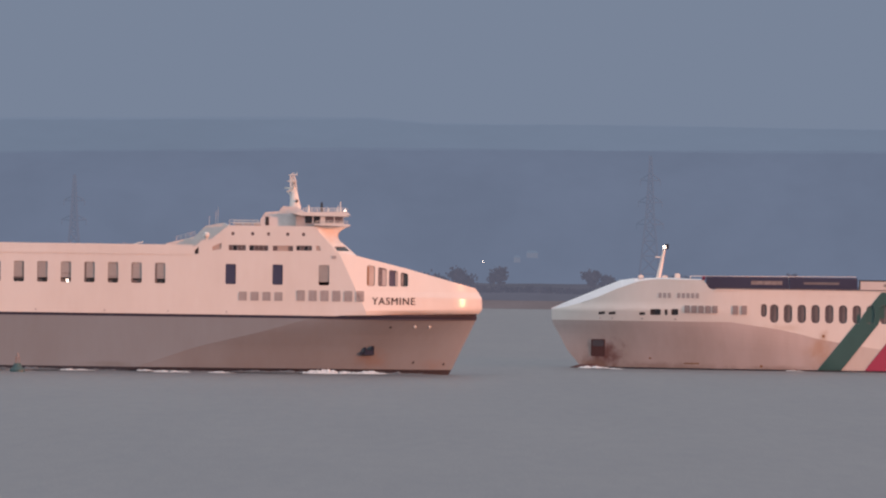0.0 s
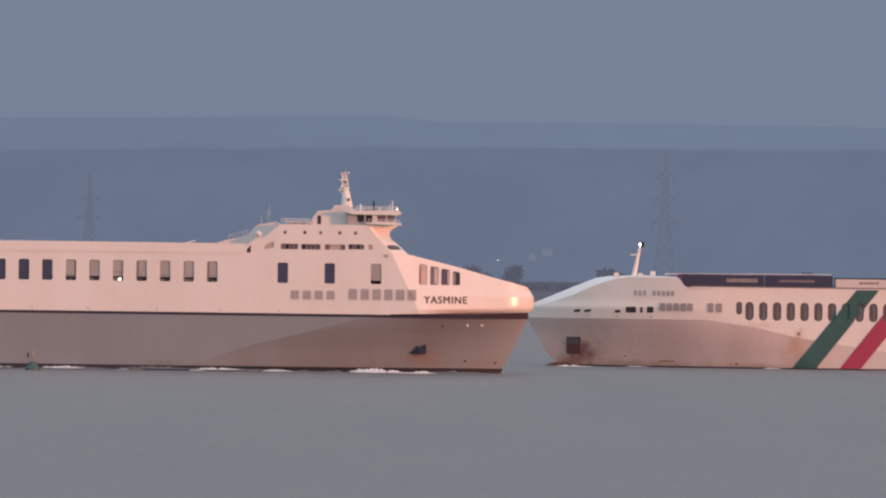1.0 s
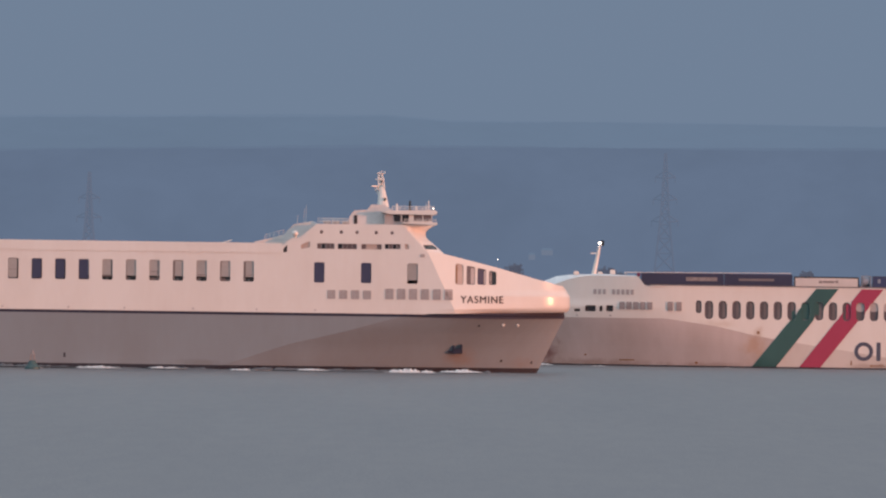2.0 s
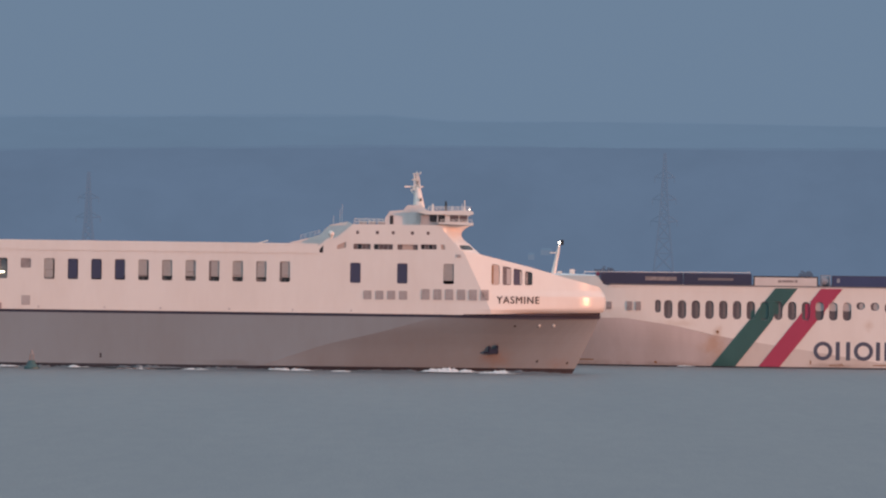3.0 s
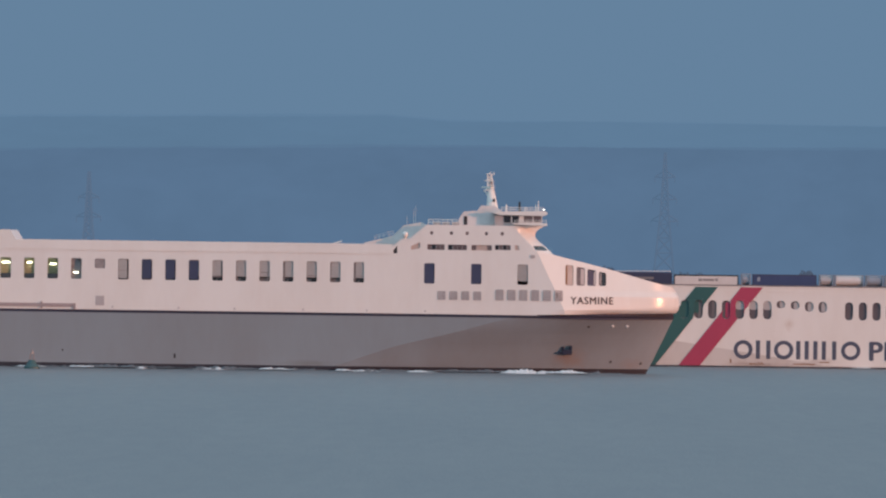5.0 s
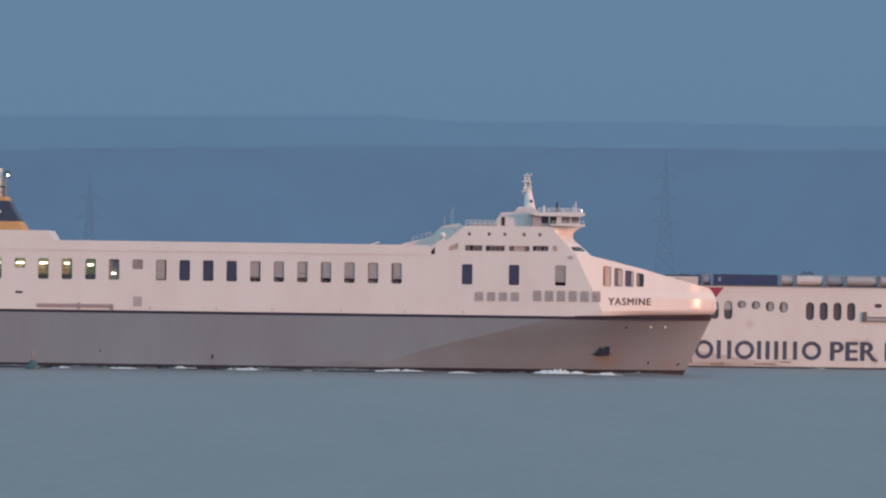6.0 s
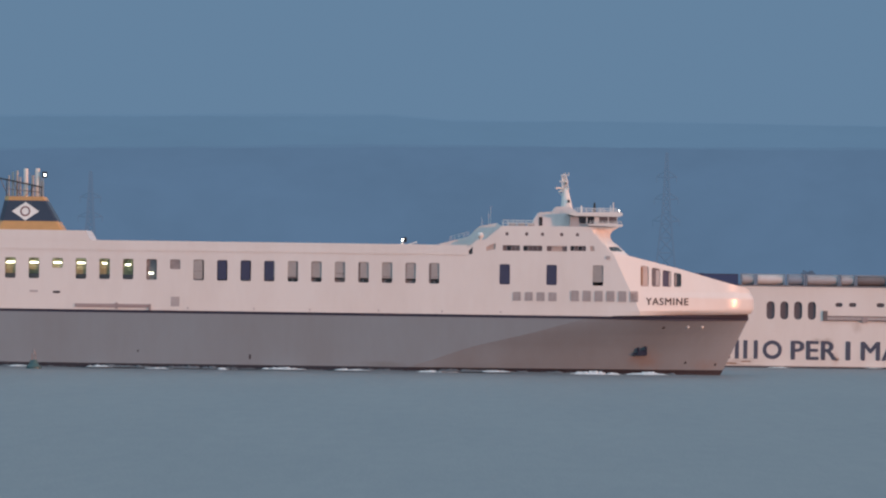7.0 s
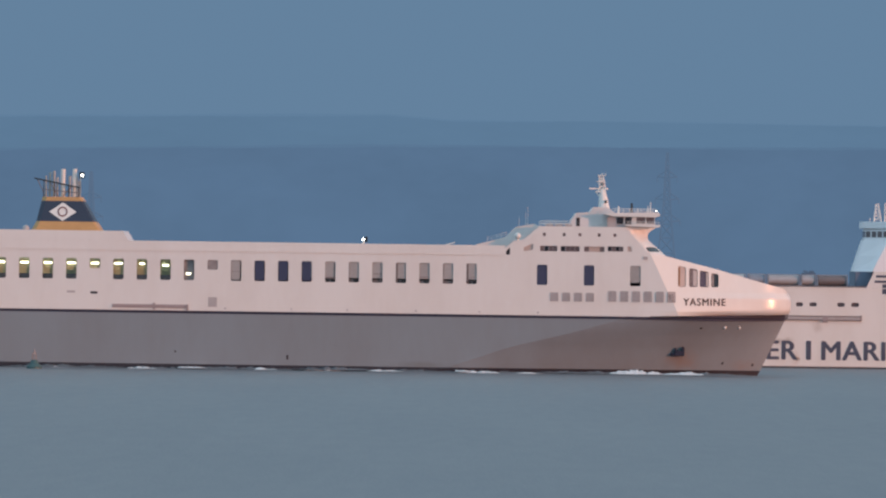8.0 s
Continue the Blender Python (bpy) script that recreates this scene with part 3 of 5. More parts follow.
def near_ship():
    s = thing("cargo_ship", "white and grey cargo ship with a forward bridge, under way", "ship", "passing ships")
    movers_near.append((s, Vector((0, 0, 0))))

    # hull below the white: flat sides aft, folded in along a slanting knuckle to a raked stem
    def knuckle(z):
        return line([(-6, -86.0), (0.2, -68.0), (4.3, -56.0), (7.2, -44.0), (10.5, -32.5), (11.5, -29.0)], z)

    def stem(z):
        return line([(-6, -9.0), (-0.8, -6.5), (0, -6.0), (4.65, -3.8), (7.8, -2.3), (10.9, -0.8), (11.5, -0.5)], z)

    def fold(z):
        def at(q):
            x = knuckle(z) + q * (stem(z) - knuckle(z))
            lin, bend = line([(-1, 0.37), (3, 0.39), (7, 0.35), (10.5, 0.14)], z), line([(-1, 2.05), (10.5, 2.6)], z)
            return Vector((x, -HB * (1 - lin * q - (1 - lin) * q ** bend), z))
        return at

    def band(name, zs, mat, label, push=0.0):
        bm = bmesh.new()
        qs = [0, .05, .1, .16, .22, .3, .38, .46, .54, .62, .7, .77, .83, .88, .92, .96, 1.0]
        for sgn in (1, -1):
            rows = []
            for z in zs:
                at = fold(z)
                row = [Vector((x, -HB, z)) for x in (-195.0, -193.0, -150.0, -100.0)] + [at(q) for q in qs]
                rows.append([bm.verts.new((v.x, (v.y - push * (v.y < -0.5)) * sgn, v.z)) for v in row])
            for a, b in zip(rows, rows[1:]):
                for i in range(len(a) - 1):
                    bm.faces.new((a[i], a[i + 1], b[i + 1], b[i]))
        for z0, z1 in zip(zs, zs[1:]):
            q = [bm.verts.new((-195.0, y, z)) for y, z in ((-HB, z0), (HB, z0), (HB, z1), (-HB, z1))]
            bm.faces.new(q)
        bmesh.ops.remove_doubles(bm, verts=bm.verts, dist=0.002)
        return part(name, bm, mat, s, label)

    band("boot_topping", [-5.0, -0.8, 0.15], BOOT, "dark red band at the waterline")
    band("hull", [0.15, 0.8, 1.5, 2.2, 3.0, 3.8, 4.6, 5.4, 6.2, 7, 7.8, 8.5, 9.1, 9.6, 10.1], GREY, "grey flared hull")
    band("sheer_stripe", [10.1, 10.35, 10.62], NAVY, "dark navy stripe", 0.03)

    # white sides aft with a row of deck openings
    def side(x, z):
        return Vector((x, -HB, z))

    centres = [-63.5 - 4.63 * i for i in range(27)]
    openings = []
    for i, c in enumerate(centres):
        low = 18.75 if i in (11, 16) else 16.63
        openings.append((c - 1.03, c + 1.03, low, 20.68, 0.3, 0.3))
    big = [(-50.66, -48.6, 16.63, 20.62, 0.28, 0.28), (-41.42, -39.38, 16.63, 20.62, 0.28, 0.28), (-32.3, -30.25, 16.63, 20.62, 0.28, 0.28)]
    holes = openings + big
    part("side_plating", skin(side, steps(-195, -28.3, 8), [10.62, 13, 16, 22.4], holes, 0.16), WHITE, s, "white steel side with round-cornered openings")
    part("side_plating", mirrored(skin(side, steps(-195, -28.3, 8), [10.62, 22.4])), WHITE, s)
    bm = box(-195, -57.0, -HB, -HB + 0.4, 22.403, 24.28, 0.05)
    part("bulwark", bm, WHITE, s)
    part("bulwark", box(-195, -57.0, HB - 0.4, HB, 22.403, 24.28, 0.05), WHITE, s)
    part("sheer_strake", box(-195, -30.0, -HB - 0.12, -HB - 0.003, 10.64, 10.84, 0.03), WHITE, s)
    part("rubbing_strake", box(-195, -57.2, -HB - 0.10, -HB - 0.004, 22.28, 22.42, 0.03), WHITE, s)
    part("weather_deck", box(-194.6, -30, -HB + 0.42, HB - 0.42, 22.0, 22.35), PALE_BLUE, s)
    part("transom", box(-195.3, -195.003, -HB, HB, 10.7, 24.28), WHITE, s)
    # car deck behind the openings
    part("deck_floor", box(-194, -27, -HB + 0.8, HB - 0.2, 16.15, 16.4), DECK_DARK, s)
    part("deck_ceiling", box(-194, -27, -HB + 0.8, HB - 0.2, 21.3, 21.5), DECK_DARK, s)
    part("inner_wall", box(-113.2, -27, -4.2, -4.0, 15.9, 21.3), DECK_DARK, s)
    part("inner_wall", box(-194, -117.0, -9.9, -9.7, 15.9, 21.3), DECK_GREEN, s, "pale green lit car deck wall")
    part("bulkhead", box(-117.0, -116.8, -12.2, 0, 15.9, 21.3), DECK_DARK, s)
    for i in range(12, 27):
        c = centres[i]
        z, w, y = (19.75, 0.78, -10.7) if i > 12 else (17.9, 0.45, -12.55)
        if i == 14:
            w = 0.5
        if i == 13:
            z, w = 19.5, 0.6
        part("strip_light", box(c - w - 0.1, c + w - 0.1, y, y + 0.14, z - 0.11, z + 0.11, 0.04), TUBE, s, "lit fluorescent strip light")
        part("crash_barrier", box(c - 2.3, c + 2.3, -11.7, -11.5, 16.0, 17.6, 0.04), RAIL_DARK, s)
    part("inner_wall", box(centres[12] - 1.6, centres[12] + 1.6, -12.2, -12.1, 16.41, 21.2), VENT_DARK, s)
    # added dark grey strips paint in the dim gap under the trailers
    for i in range(7):
        c = centres[i]
        part("crash_barrier", box(c - 2.2, c + 2.2, -12.5, -12.3, 16.4, 17.2, 0.04), RAIL_DARK, s)
    # narrow darker strips, upright and crosswise, set against the trailers
    for i, x0, x1, z0, z1, m in ((0, -0.95, -0.6, 16.5, 20.5, RAIL_DARK), (0, -0.3, 0.9, 17.9, 18.02, VENT_DARK), (2, -0.9, 0.9, 17.75, 17.95, VENT_DARK), (3, -0.95, -0.62, 16.5, 20.5, RAIL_DARK), (4, -0.8, 0.9, 18.3, 18.45, VENT_DARK), (4, 0.55, 0.7, 17.2, 20.4, VENT_DARK), (5, -0.95, -0.8, 17.0, 20.5, VENT_DARK), (6, -0.9, 0.9, 17.3, 17.6, RAIL_DARK), (6, 0.7, 0.95, 17.2, 20.5, RAIL_DARK), (1, -0.95, -0.75, 17.0, 20.5, VENT_DARK), (1, -0.7, 0.4, 19.9, 20.1, VENT)):
        c = centres[i]
        part("lashing_post" if z1 - z0 > 1 else "lashing_strap", box(c + x0, c + x1, -12.84, -12.805, z0, z1, 0.01), m, s)
    for i, x, z in ((10, -0.2, 18.4),):
        c = centres[i]
        part("shutter_rib", box(c - 0.8, c + 0.75, -12.9, -12.862, z, z + 0.12, 0.02), VENT_DARK, s)
    for i in (11,):
        c = centres[i]
        part("louvre", plate(side, (c - 1.0, c + 1.0, 18.78, 20.65, 0.28, 0.28), 0.1), VENT_DARK, s)
    c = centres[10]
    part("louvre", plate(side, (c - 0.96, c + 0.76, 16.85, 20.6, 0.28, 0.28), 0.14), TARP_GREY, s)
    # dark blue panels paint in the dim, empty deck behind these three openings
    for i in (7, 8, 9):
        c = centres[i]
        part("shutter", plate(side, (c - 0.9, c + 0.84, 16.85, 20.58, 0.28, 0.28), 0.14), DARK_BLUE, s, "dark blue panel painting in the dim deck")
    part("shutter", plate(side, (-32.25, -30.33, 17.3, 20.57, 0.25, 0.25), 0.14), TARP_GREY, s)
    for h in big[:2]:
        part("shutter", plate(side, (h[0] + 0.05, h[1] - 0.1, h[2] + 0.1, h[3] - 0.06, 0.25, 0.25), 0.14), DARK_BLUE, s)

    # white fore body: turns in along a slanting fold to a blunt whaleback bow
    def fold_x(z):
        return line([(10.5, -22.6), (11.95, -23.1), (22.77, -28.24), (28.3, -33.2)], z)

    def tip(z):
        return line([(10.9, -0.75), (11.5, -0.5), (12.1, -0.02), (12.8, 0.0), (14.5, -0.08), (15.6, -0.75), (16.46, -1.5), (22.5, -24.8)], z)

    def breadth(x, z):
        end = tip(min(z, 15.5))
        d, nose_len, nose_b = end - x, 6.5, 6.8
        slope = (HB - nose_b) / (end - nose_len - fold_x(z))
        if d > nose_len:
            b = min(HB, nose_b + (d - nose_len) * slope)
        else:
            w = min(1.0, 1 - d / nose_len)
            b = nose_b * (1 - w * nose_len * slope / nose_b) * math.sqrt(max(0.0, 1 - w ** 3))
        if z < 11.7:
            u = min(1.0, max(0.0, (x + 27.5) / 15))
            b -= (11.7 - z) * 1.35 * u * u * (3 - 2 * u)
        if z > 14.2:
            b -= ((z - 14.2) ** 2 * 0.165 if z < 14.8 else 0.0594 + (z - 14.8) * 0.198) * min(1, max(0, HB - b) * 0.2)
        return max(0.0, b)

    def ridge(x):
        return line([(-30, 23.7), (-24.8, 22.5), (-15.1, 20.15), (-7.3, 17.98), (-3.0, 16.85), (-1.5, 16.45)], x)

    def keel(x):
        """The lower edge of the white bow, over the thickening stripe."""
        return line([(-33, 10.64), (-22, 10.88), (-10, 11.15), (0, 11.35)], x)

    def fore(x, q):
        lo = keel(x)
        z = lo + q * (16.6 - lo) if q <= 1 else 16.6 + (q - 1) * (ridge(x) - 16.6)
        return Vector((x, -breadth(x, z), z))

    wins = [(-22.85, -21.25, 1.0, 1.77, 0.3, 0.09), (-20.65, -18.95, 1.0, 1.77, 0.3, 0.09), (-18.5, -16.75, 1.0, 1.76, 0.3, 0.09), (-16.2, -14.75, 1.0, 1.74, 0.3, 0.1)]
    qs = [0, .08, .15, .21, .3, .4, .48, .52, .56, .6, .64, .68, .72, .76, .82, .9, 1.0, 1.2, 1.4, 1.6, 1.8, 2.0]
    def crease(z):
        return min(fold_x(z), -22.95)

    def between(x0, x1):
        """Plating whose two upright edges lean with the fold."""
        def at(a, q):
            x, z = -25.5, 16.0
            for _ in range(4):
                z = fore(x, q).z
                x = x0(z) + a * (x1(z) - x0(z))
            return Vector((x, -min(HB, breadth(x, z)), z))
        return at

    fine = [i / 12 for i in range(25)]
    part("fore_plating", skin(between(lambda z: -28.3, crease), [0, .25, .5, .75, 1], fine), WHITE, s)
    part("fore_plating", skin(between(crease, lambda z: -22.9), [0, .25, .5, .75, 1], fine), WHITE, s, "white bow plating turned to the evening sun")
    part("fore_plating", skin(fore, steps(-22.9, -6.0, 0.45), qs, wins, 0.45), WHITE, s, "white bow plating turned to the evening sun", smooth=False)
    part("fore_plating", mirrored(skin(fore, steps(-28.3, -6.0, 0.9), qs)), WHITE, s)
    for k, h in enumerate(wins):
        part("bow_window", plate(fore, (h[0] + 0.03, h[1] - 0.03, h[2] + 0.01, h[3] - 0.01, 0.27, 0.08), 0.3 if k > 1 else 0.16), WARM_GLASS if k < 1 else SOFT_GLASS if k < 2 else DARK_BLUE if k < 3 else GLASS, s, "round-cornered bow window")
    for k, a, b, m in ((0, 0.0, 0.24, RUST), (1, 0.45, 0.95, VENT), (2, 0.68, 0.97, VENT), (3, 0.05, 0.36, VENT_DARK)):
        h = wins[k]
        w = h[1] - h[0]
        part("window_blind", plate(fore, (h[0] + 0.06 + a * w, h[0] + b * w, h[2] + 0.04, h[3] - 0.06, 0.1, 0.04), 0.12, 0.02), m, s, "half-drawn blind")

    def nose(a, q):
        lo = keel(-6.0 + 6.0 * a)
        z = lo + q * (16.45 - lo)
        top = min(z, 16.45)
        x = -6.0 + a * (tip(top) + 6.0)
        zz = z if q < 0.999 else line([(0, ridge(-6.0)), (1, 16.45)], a)
        if q > 0.75:
            k = (q - 0.75) / 0.25
            zz = line([(0, lo + 0.75 * (16.45 - lo)), (1, ridge(x))], k)
            x = -6.0 + a * (tip(min(zz, 16.45)) + 6.0)
        return Vector((x, -breadth(x, zz) * (1 if a < 0.999 else 0), zz))

    an = sorted({1 - (1 - i / 40) ** 1.5 for i in range(41)})
    qn = [0, .06, .117, .2, .28, .36, .44, .52, .6, .66, .71, .75, .8, .85, .9, .95, 1.0]
    part("bow_nose", skin(nose, an, qn), WHITE, s, "blunt white bow nose", smooth=True)
    part("bow_nose", mirrored(skin(nose, an, qn)), WHITE, s, smooth=True)
    bm = bmesh.new()
    xs = steps(-28.3, -1.5, 1.2)
    a = [bm.verts.new((x, -breadth(x, ridge(x)), ridge(x) - 0.003)) for x in xs]
    b = [bm.verts.new((v.co.x, -v.co.y, v.co.z)) for v in a]
    for i in range(len(xs) - 1):
        bm.faces.new((a[i], a[i + 1], b[i + 1], b[i]))
    part("whaleback", bm, WHITE, s)
    # navy stripe thickens under the overhanging bow
    bm = bmesh.new()
    for sgn in (1, -1):
        xs = steps(-33, -1.1, 0.8)
        lo = [bm.verts.new((x, sgn * -(fold(10.25)(max(0, (x + 33.4) / (-1.1 + 33.4))).y * -1 + 0.09), line([(-33, 10.12), (-14, 9.9), (0, 10.05)], x))) for x in xs]
        hi = [bm.verts.new((v.co.x, v.co.y - sgn * 0.04, keel(v.co.x) + 0.02)) for v in lo]
        for i in range(len(xs) - 1):
            bm.faces.new((lo[i], lo[i + 1], hi[i + 1], hi[i]))
    part("bow_stripe", bm, NAVY, s)

    def name_side(x, z):
        return Vector((x, -breadth(x, z), z))

    lettering("YASMINE", NAME, s, -21.75, -13.35, 12.98, 14.38, 0, "name_lettering", name_side, label="dark raised ship's name", bold=0.06, spacing=1.16)

    # accommodation block flush with the side, ramped aft, curved front
    def ramp_top(x):
        return line([(-57.05, 23.7), (-55.2, 25.3), (-53.5, 25.42), (-50.2, 28.25)], x)

    def ramp(x, q):
        return Vector((x, -HB, 22.4 + q * (ramp_top(x) - 22.4)))

    doors = [(-56.75, -56.0, 0.05, 0.85, 0.1, 0.08)]
    rw = [(-53.3, -51.5, 0.24, 0.5, 0.2, 0.06)]
    part("block_side", skin(ramp, steps(-57.05, -50.2, 0.8) + [-55.2, -53.5], [0, .5, 1], doors + rw, 0.35), WHITE, s)
    part("block_side", mirrored(skin(ramp, steps(-57.05, -50.2, 0.8) + [-55.2, -53.5], [0, 1])), WHITE, s)
    part("side_door", plate(ramp, doors[0], 0.25), DARK, s)
    part("side_window", plate(ramp, rw[0], 0.2), WARM_GLASS, s)

    def block(x, z):
        return Vector((x, -HB, z))

    strips = [(-50.5 + 0.4, -46.7, 23.27, 24.36, 0.2, 0.2), (-46.05, -42.3, 23.27, 24.34, 0.2, 0.2), (-41.45, -37.4, 23.27, 24.32, 0.2, 0.2), (-36.8, -33.7, 23.4, 24.4, 0.2, 0.2)]
    ports = [(c - 0.32, c + 0.32, 26.25, 26.95, 0.3, 0.3) for c in (-49.29, -45.4, -42.29, -38.52, -35.41)]
    part("block_side", skin(block, steps(-50.2, -33.2, 2), [22.4, 25, 28.2], strips + ports, 0.35), WHITE, s)
    part("block_side", mirrored(skin(block, steps(-50.2, -33.2, 2), [22.4, 28.2])), WHITE, s)
    for k, h in enumerate(strips):
        n = 4
        w = (h[1] - h[0]) / n
        for j in range(n):
            part("window_pane", box(h[0] + j * w + 0.08, h[0] + (j + 1) * w - 0.08, -HB + 0.22, -HB + 0.3, h[2] + 0.06, h[3] - 0.06), WARM_GLASS if k == 2 and j % 3 else GLASS if (k, j) in ((0, 1), (1, 0), (3, 0), (3, 2)) else SOFT_GLASS, s)
        part("window_lining", plate(block, h, 0.3), VENT_DARK if k != 2 else WARM_GLASS, s)
    for h in ports:
        part("porthole", plate(block, h, 0.1), SOFT_GLASS, s)

    def front_x(z):
        return line([(22.4, -24.9), (23.4, -26.0), (24.67, -27.4), (25.4, -28.4), (26.1, -28.84), (26.9, -28.8), (27.43, -28.4), (28.2, -27.2)], z)

    def front(a, z):
        x0 = -33.2
        x = x0 + a * (front_x(z) - x0)
        q = max(0.0, (x - fold_x(z)) / (front_x(z) - fold_x(z)))
        return Vector((x, -HB * (1 - 0.10 * q - 0.30 * q ** 1.7), z))

    fw = [(0.05, 0.17, 23.4, 24.4, 0.02, 0.15), (0.62, 0.96, 23.42, 24.3, 0.05, 0.2)]
    part("block_front", skin(front, [i / 14 for i in range(15)], steps(22.4, 28.2, 0.3), fw, 0.3), WHITE, s, "curved white bridge front")
    part("block_front", mirrored(skin(front, [i / 14 for i in range(15)], steps(22.4, 28.2, 0.6))), WHITE, s)
    for h in fw:
        part("front_window", plate(front, h, 0.15), WARM_GLASS if h[0] < 0.1 else GLASS, s)
    bm = bmesh.new()
    zs = steps(22.4, 28.2, 0.4)
    a = [bm.verts.new(front(1, z)) for z in zs]
    b = [bm.verts.new((v.co.x, -v.co.y, v.co.z)) for v in a]
    for i in range(len(zs) - 1):
        bm.faces.new((a[i], a[i + 1], b[i + 1], b[i]))
    part("front_plating", bm, WHITE, s)
    part("block_roof", prism([(-57, 23.5), (-55.2, 25.12), (-53.5, 25.25), (-50.15, 28.14), (-28.6, 28.14), (-28.6, 27.9), (-50.2, 27.8), (-53.4, 25.0), (-55.2, 24.8), (-57, 22.9)], -HB + 0.06, HB - 0.06), WHITE, s)

    # wheelhouse with wings
    part("wing_floor", prism([(-33.4, 28.45), (-27.1, 28.2), (-26.55, 28.35), (-26.55, 28.75), (-33.4, 28.75)], -HB - 0.6, HB + 0.6), WHITE, s, "sunlit bridge wing floor")
    # wall uses the grey louvre colour to paint in the roof overhang's shade
    part("wheelhouse", box(-36.9, -27.95, -HB + 0.4, HB - 0.4, 28.17, 30.2), VENT, s, "wheelhouse wall, roof shade painted grey, round the bridge windows")
    part("wheelhouse_roof", prism([(-37.6, 30.75), (-36.0, 30.3), (-27.4, 30.2), (-26.55, 30.5), (-26.6, 30.9), (-27.1, 31.2), (-36.2, 31.0)], -HB - 0.5, HB + 0.5), WHITE, s, "white overhanging wheelhouse roof")
    for x0, x1, lean, m in ((-35.15, -33.72, 0.12, GLASS), (-33.5, -32.15, 0.12, GLASS), (-31.2, -29.5, 0.0, DUSK_GLASS), (-29.3, -27.75, 0.0, DUSK_GLASS)):
        bm = prism([(x0 + lean, 28.85), (x1 - lean, 28.85), (x1, 30.18), (x0, 30.18)], -HB + 0.3, -HB + 0.38)
        part("bridge_window", bm, m, s)
    for x0, x1, m in ((-33.7, -33.52, WHITE), (-32.13, -31.22, WHITE), (-29.48, -29.32, WHITE), (-27.73, -27.6, WHITE)):
        part("mullion", box(x0, x1, -HB + 0.2, -HB + 0.397, 28.8, 30.2), m, s)
    part("window_sill", box(-32.2, -27.5, -HB + 0.12, -HB + 0.3, 28.72, 28.95, 0.03), WHITE, s)
    railing(-33.0, -26.8, -HB - 0.5, 28.8, s, WHITE, 0.55, 1.3)
    for y in steps(-11.5, 11.5, 1.6)[:-1]:
        part("bridge_window", box(-27.92, -27.85, y + 0.1, y + 1.5, 28.95, 30.12), GLASS, s)
    railing(-35.5, -27.2, -HB - 0.3, 31.1, s, WHITE, 0.7, 1.6)
    railing(-35.5, -27.2, HB + 0.3, 31.15, s, WHITE, 0.9, 1.2)
    part("bow_light", ball((-27.3, -HB - 0.4, 31.45), 0.09), LAMP, s, "small lit white navigation lamp")
    part("aft_house", prism([(-44.2, 28.17), (-43.9, 29.6), (-43.0, 30.9), (-40.4, 31.1), (-39.6, 32.1), (-36.9, 32.1), (-35.4, 31.0), (-35.2, 28.17)], -10.5, 10.5), PALE_BLUE, s, "pale blue green deckhouse behind the bridge")
    part("house_door", box(-43.0, -42.3, -10.6, -10.506, 28.3, 30.0, 0.02), DARK, s)
    for y in (-HB + 0.3, HB - 0.3):
        railing(-50.0, -44.3, y, 28.2, s, WHITE, 1.1, 1.0)
    # low grey cylinders stand in for a thin parapet line on the roof
    for x in (-48.9, -47.1, -45.3):
        part("life_raft", rod((x, -11.6, 28.55), (x + 1.4, -11.6, 28.55), 0.34, n=10), VENT, s)
    # signal mast: a tapered foot, a broad cross tree, and a lattice head that leans aft
    bm = bmesh.new()
    for sx, sy in ((-1, -1), (1, -1), (1, 1), (-1, 1)):
        rod((-37.7 + sx * 0.6, sy * 0.6, 35.6), (-38.0 + sx * 0.38, sy * 0.38, 38.4), 0.13, n=6, bm=bm)
    for k in range(5):
        z, w, xc = 36.15 + k * 0.55, 0.62 - 0.05 * k, -37.75 - 0.06 * k
        box(xc - w, xc + w, -w, w, z, z + 0.12, bm=bm)
        rod((xc - w, -w, z), (xc + w * 0.9, -w * 0.9, z + 0.55), 0.07, n=5, bm=bm)
    part("signal_mast", bm, WHITE, s, "white lattice signal mast leaning aft")
    part("mast_core", rod((-37.35, 0, 31.7), (-37.7, 0, 35.9), 1.2, 0.55, 12), WHITE, s)
    part("mast_core", rod((-37.72, 0, 35.9), (-38.0, 0, 38.0), 0.34, 0.22, 10), WHITE, s)
    bm = box(-39.1, -37.0, -0.6, 0.6, 35.15, 35.32, 0.04)
    rod((-39.0, 0, 35.2), (-38.0, 0, 34.0), 0.12, n=6, bm=bm)
    rod((-38.45, 0, 35.3), (-38.45, 0, 35.72), 0.28, 0.22, 10, bm)
    part("mast_platform", bm, WHITE, s)
    part("mast_platform", box(-38.95, -37.1, -0.7, 0.7, 37.1, 37.28, 0.05), WHITE, s)
    bm = box(-38.7, -37.0, -0.8, 0.8, 38.36, 38.52, 0.05)
    rod((-37.1, 0, 38.5), (-37.1, 0, 38.9), 0.08, n=6, bm=bm)
    part("mast_platform", bm, WHITE, s)
    bm = box(-1.95, 1.95, -0.16, 0.16, 0.0, 0.3, 0.06)
    rod((0, 0, -0.12), (0, 0, 0.05), 0.2, n=10, bm=bm)
    turning.append(part("radar_scanner", bm, WHITE, s, "long white turning radar scanner"))
    part("mast_lamp", rod((-37.0, -1.2, 33.0), (-37.0, -1.2, 33.55), 0.22, n=8), DARK, s)
    part("mast_lamp", rod((-37.6, -0.75, 36.6), (-37.6, -0.75, 37.0), 0.2, n=8), VENT_DARK, s)
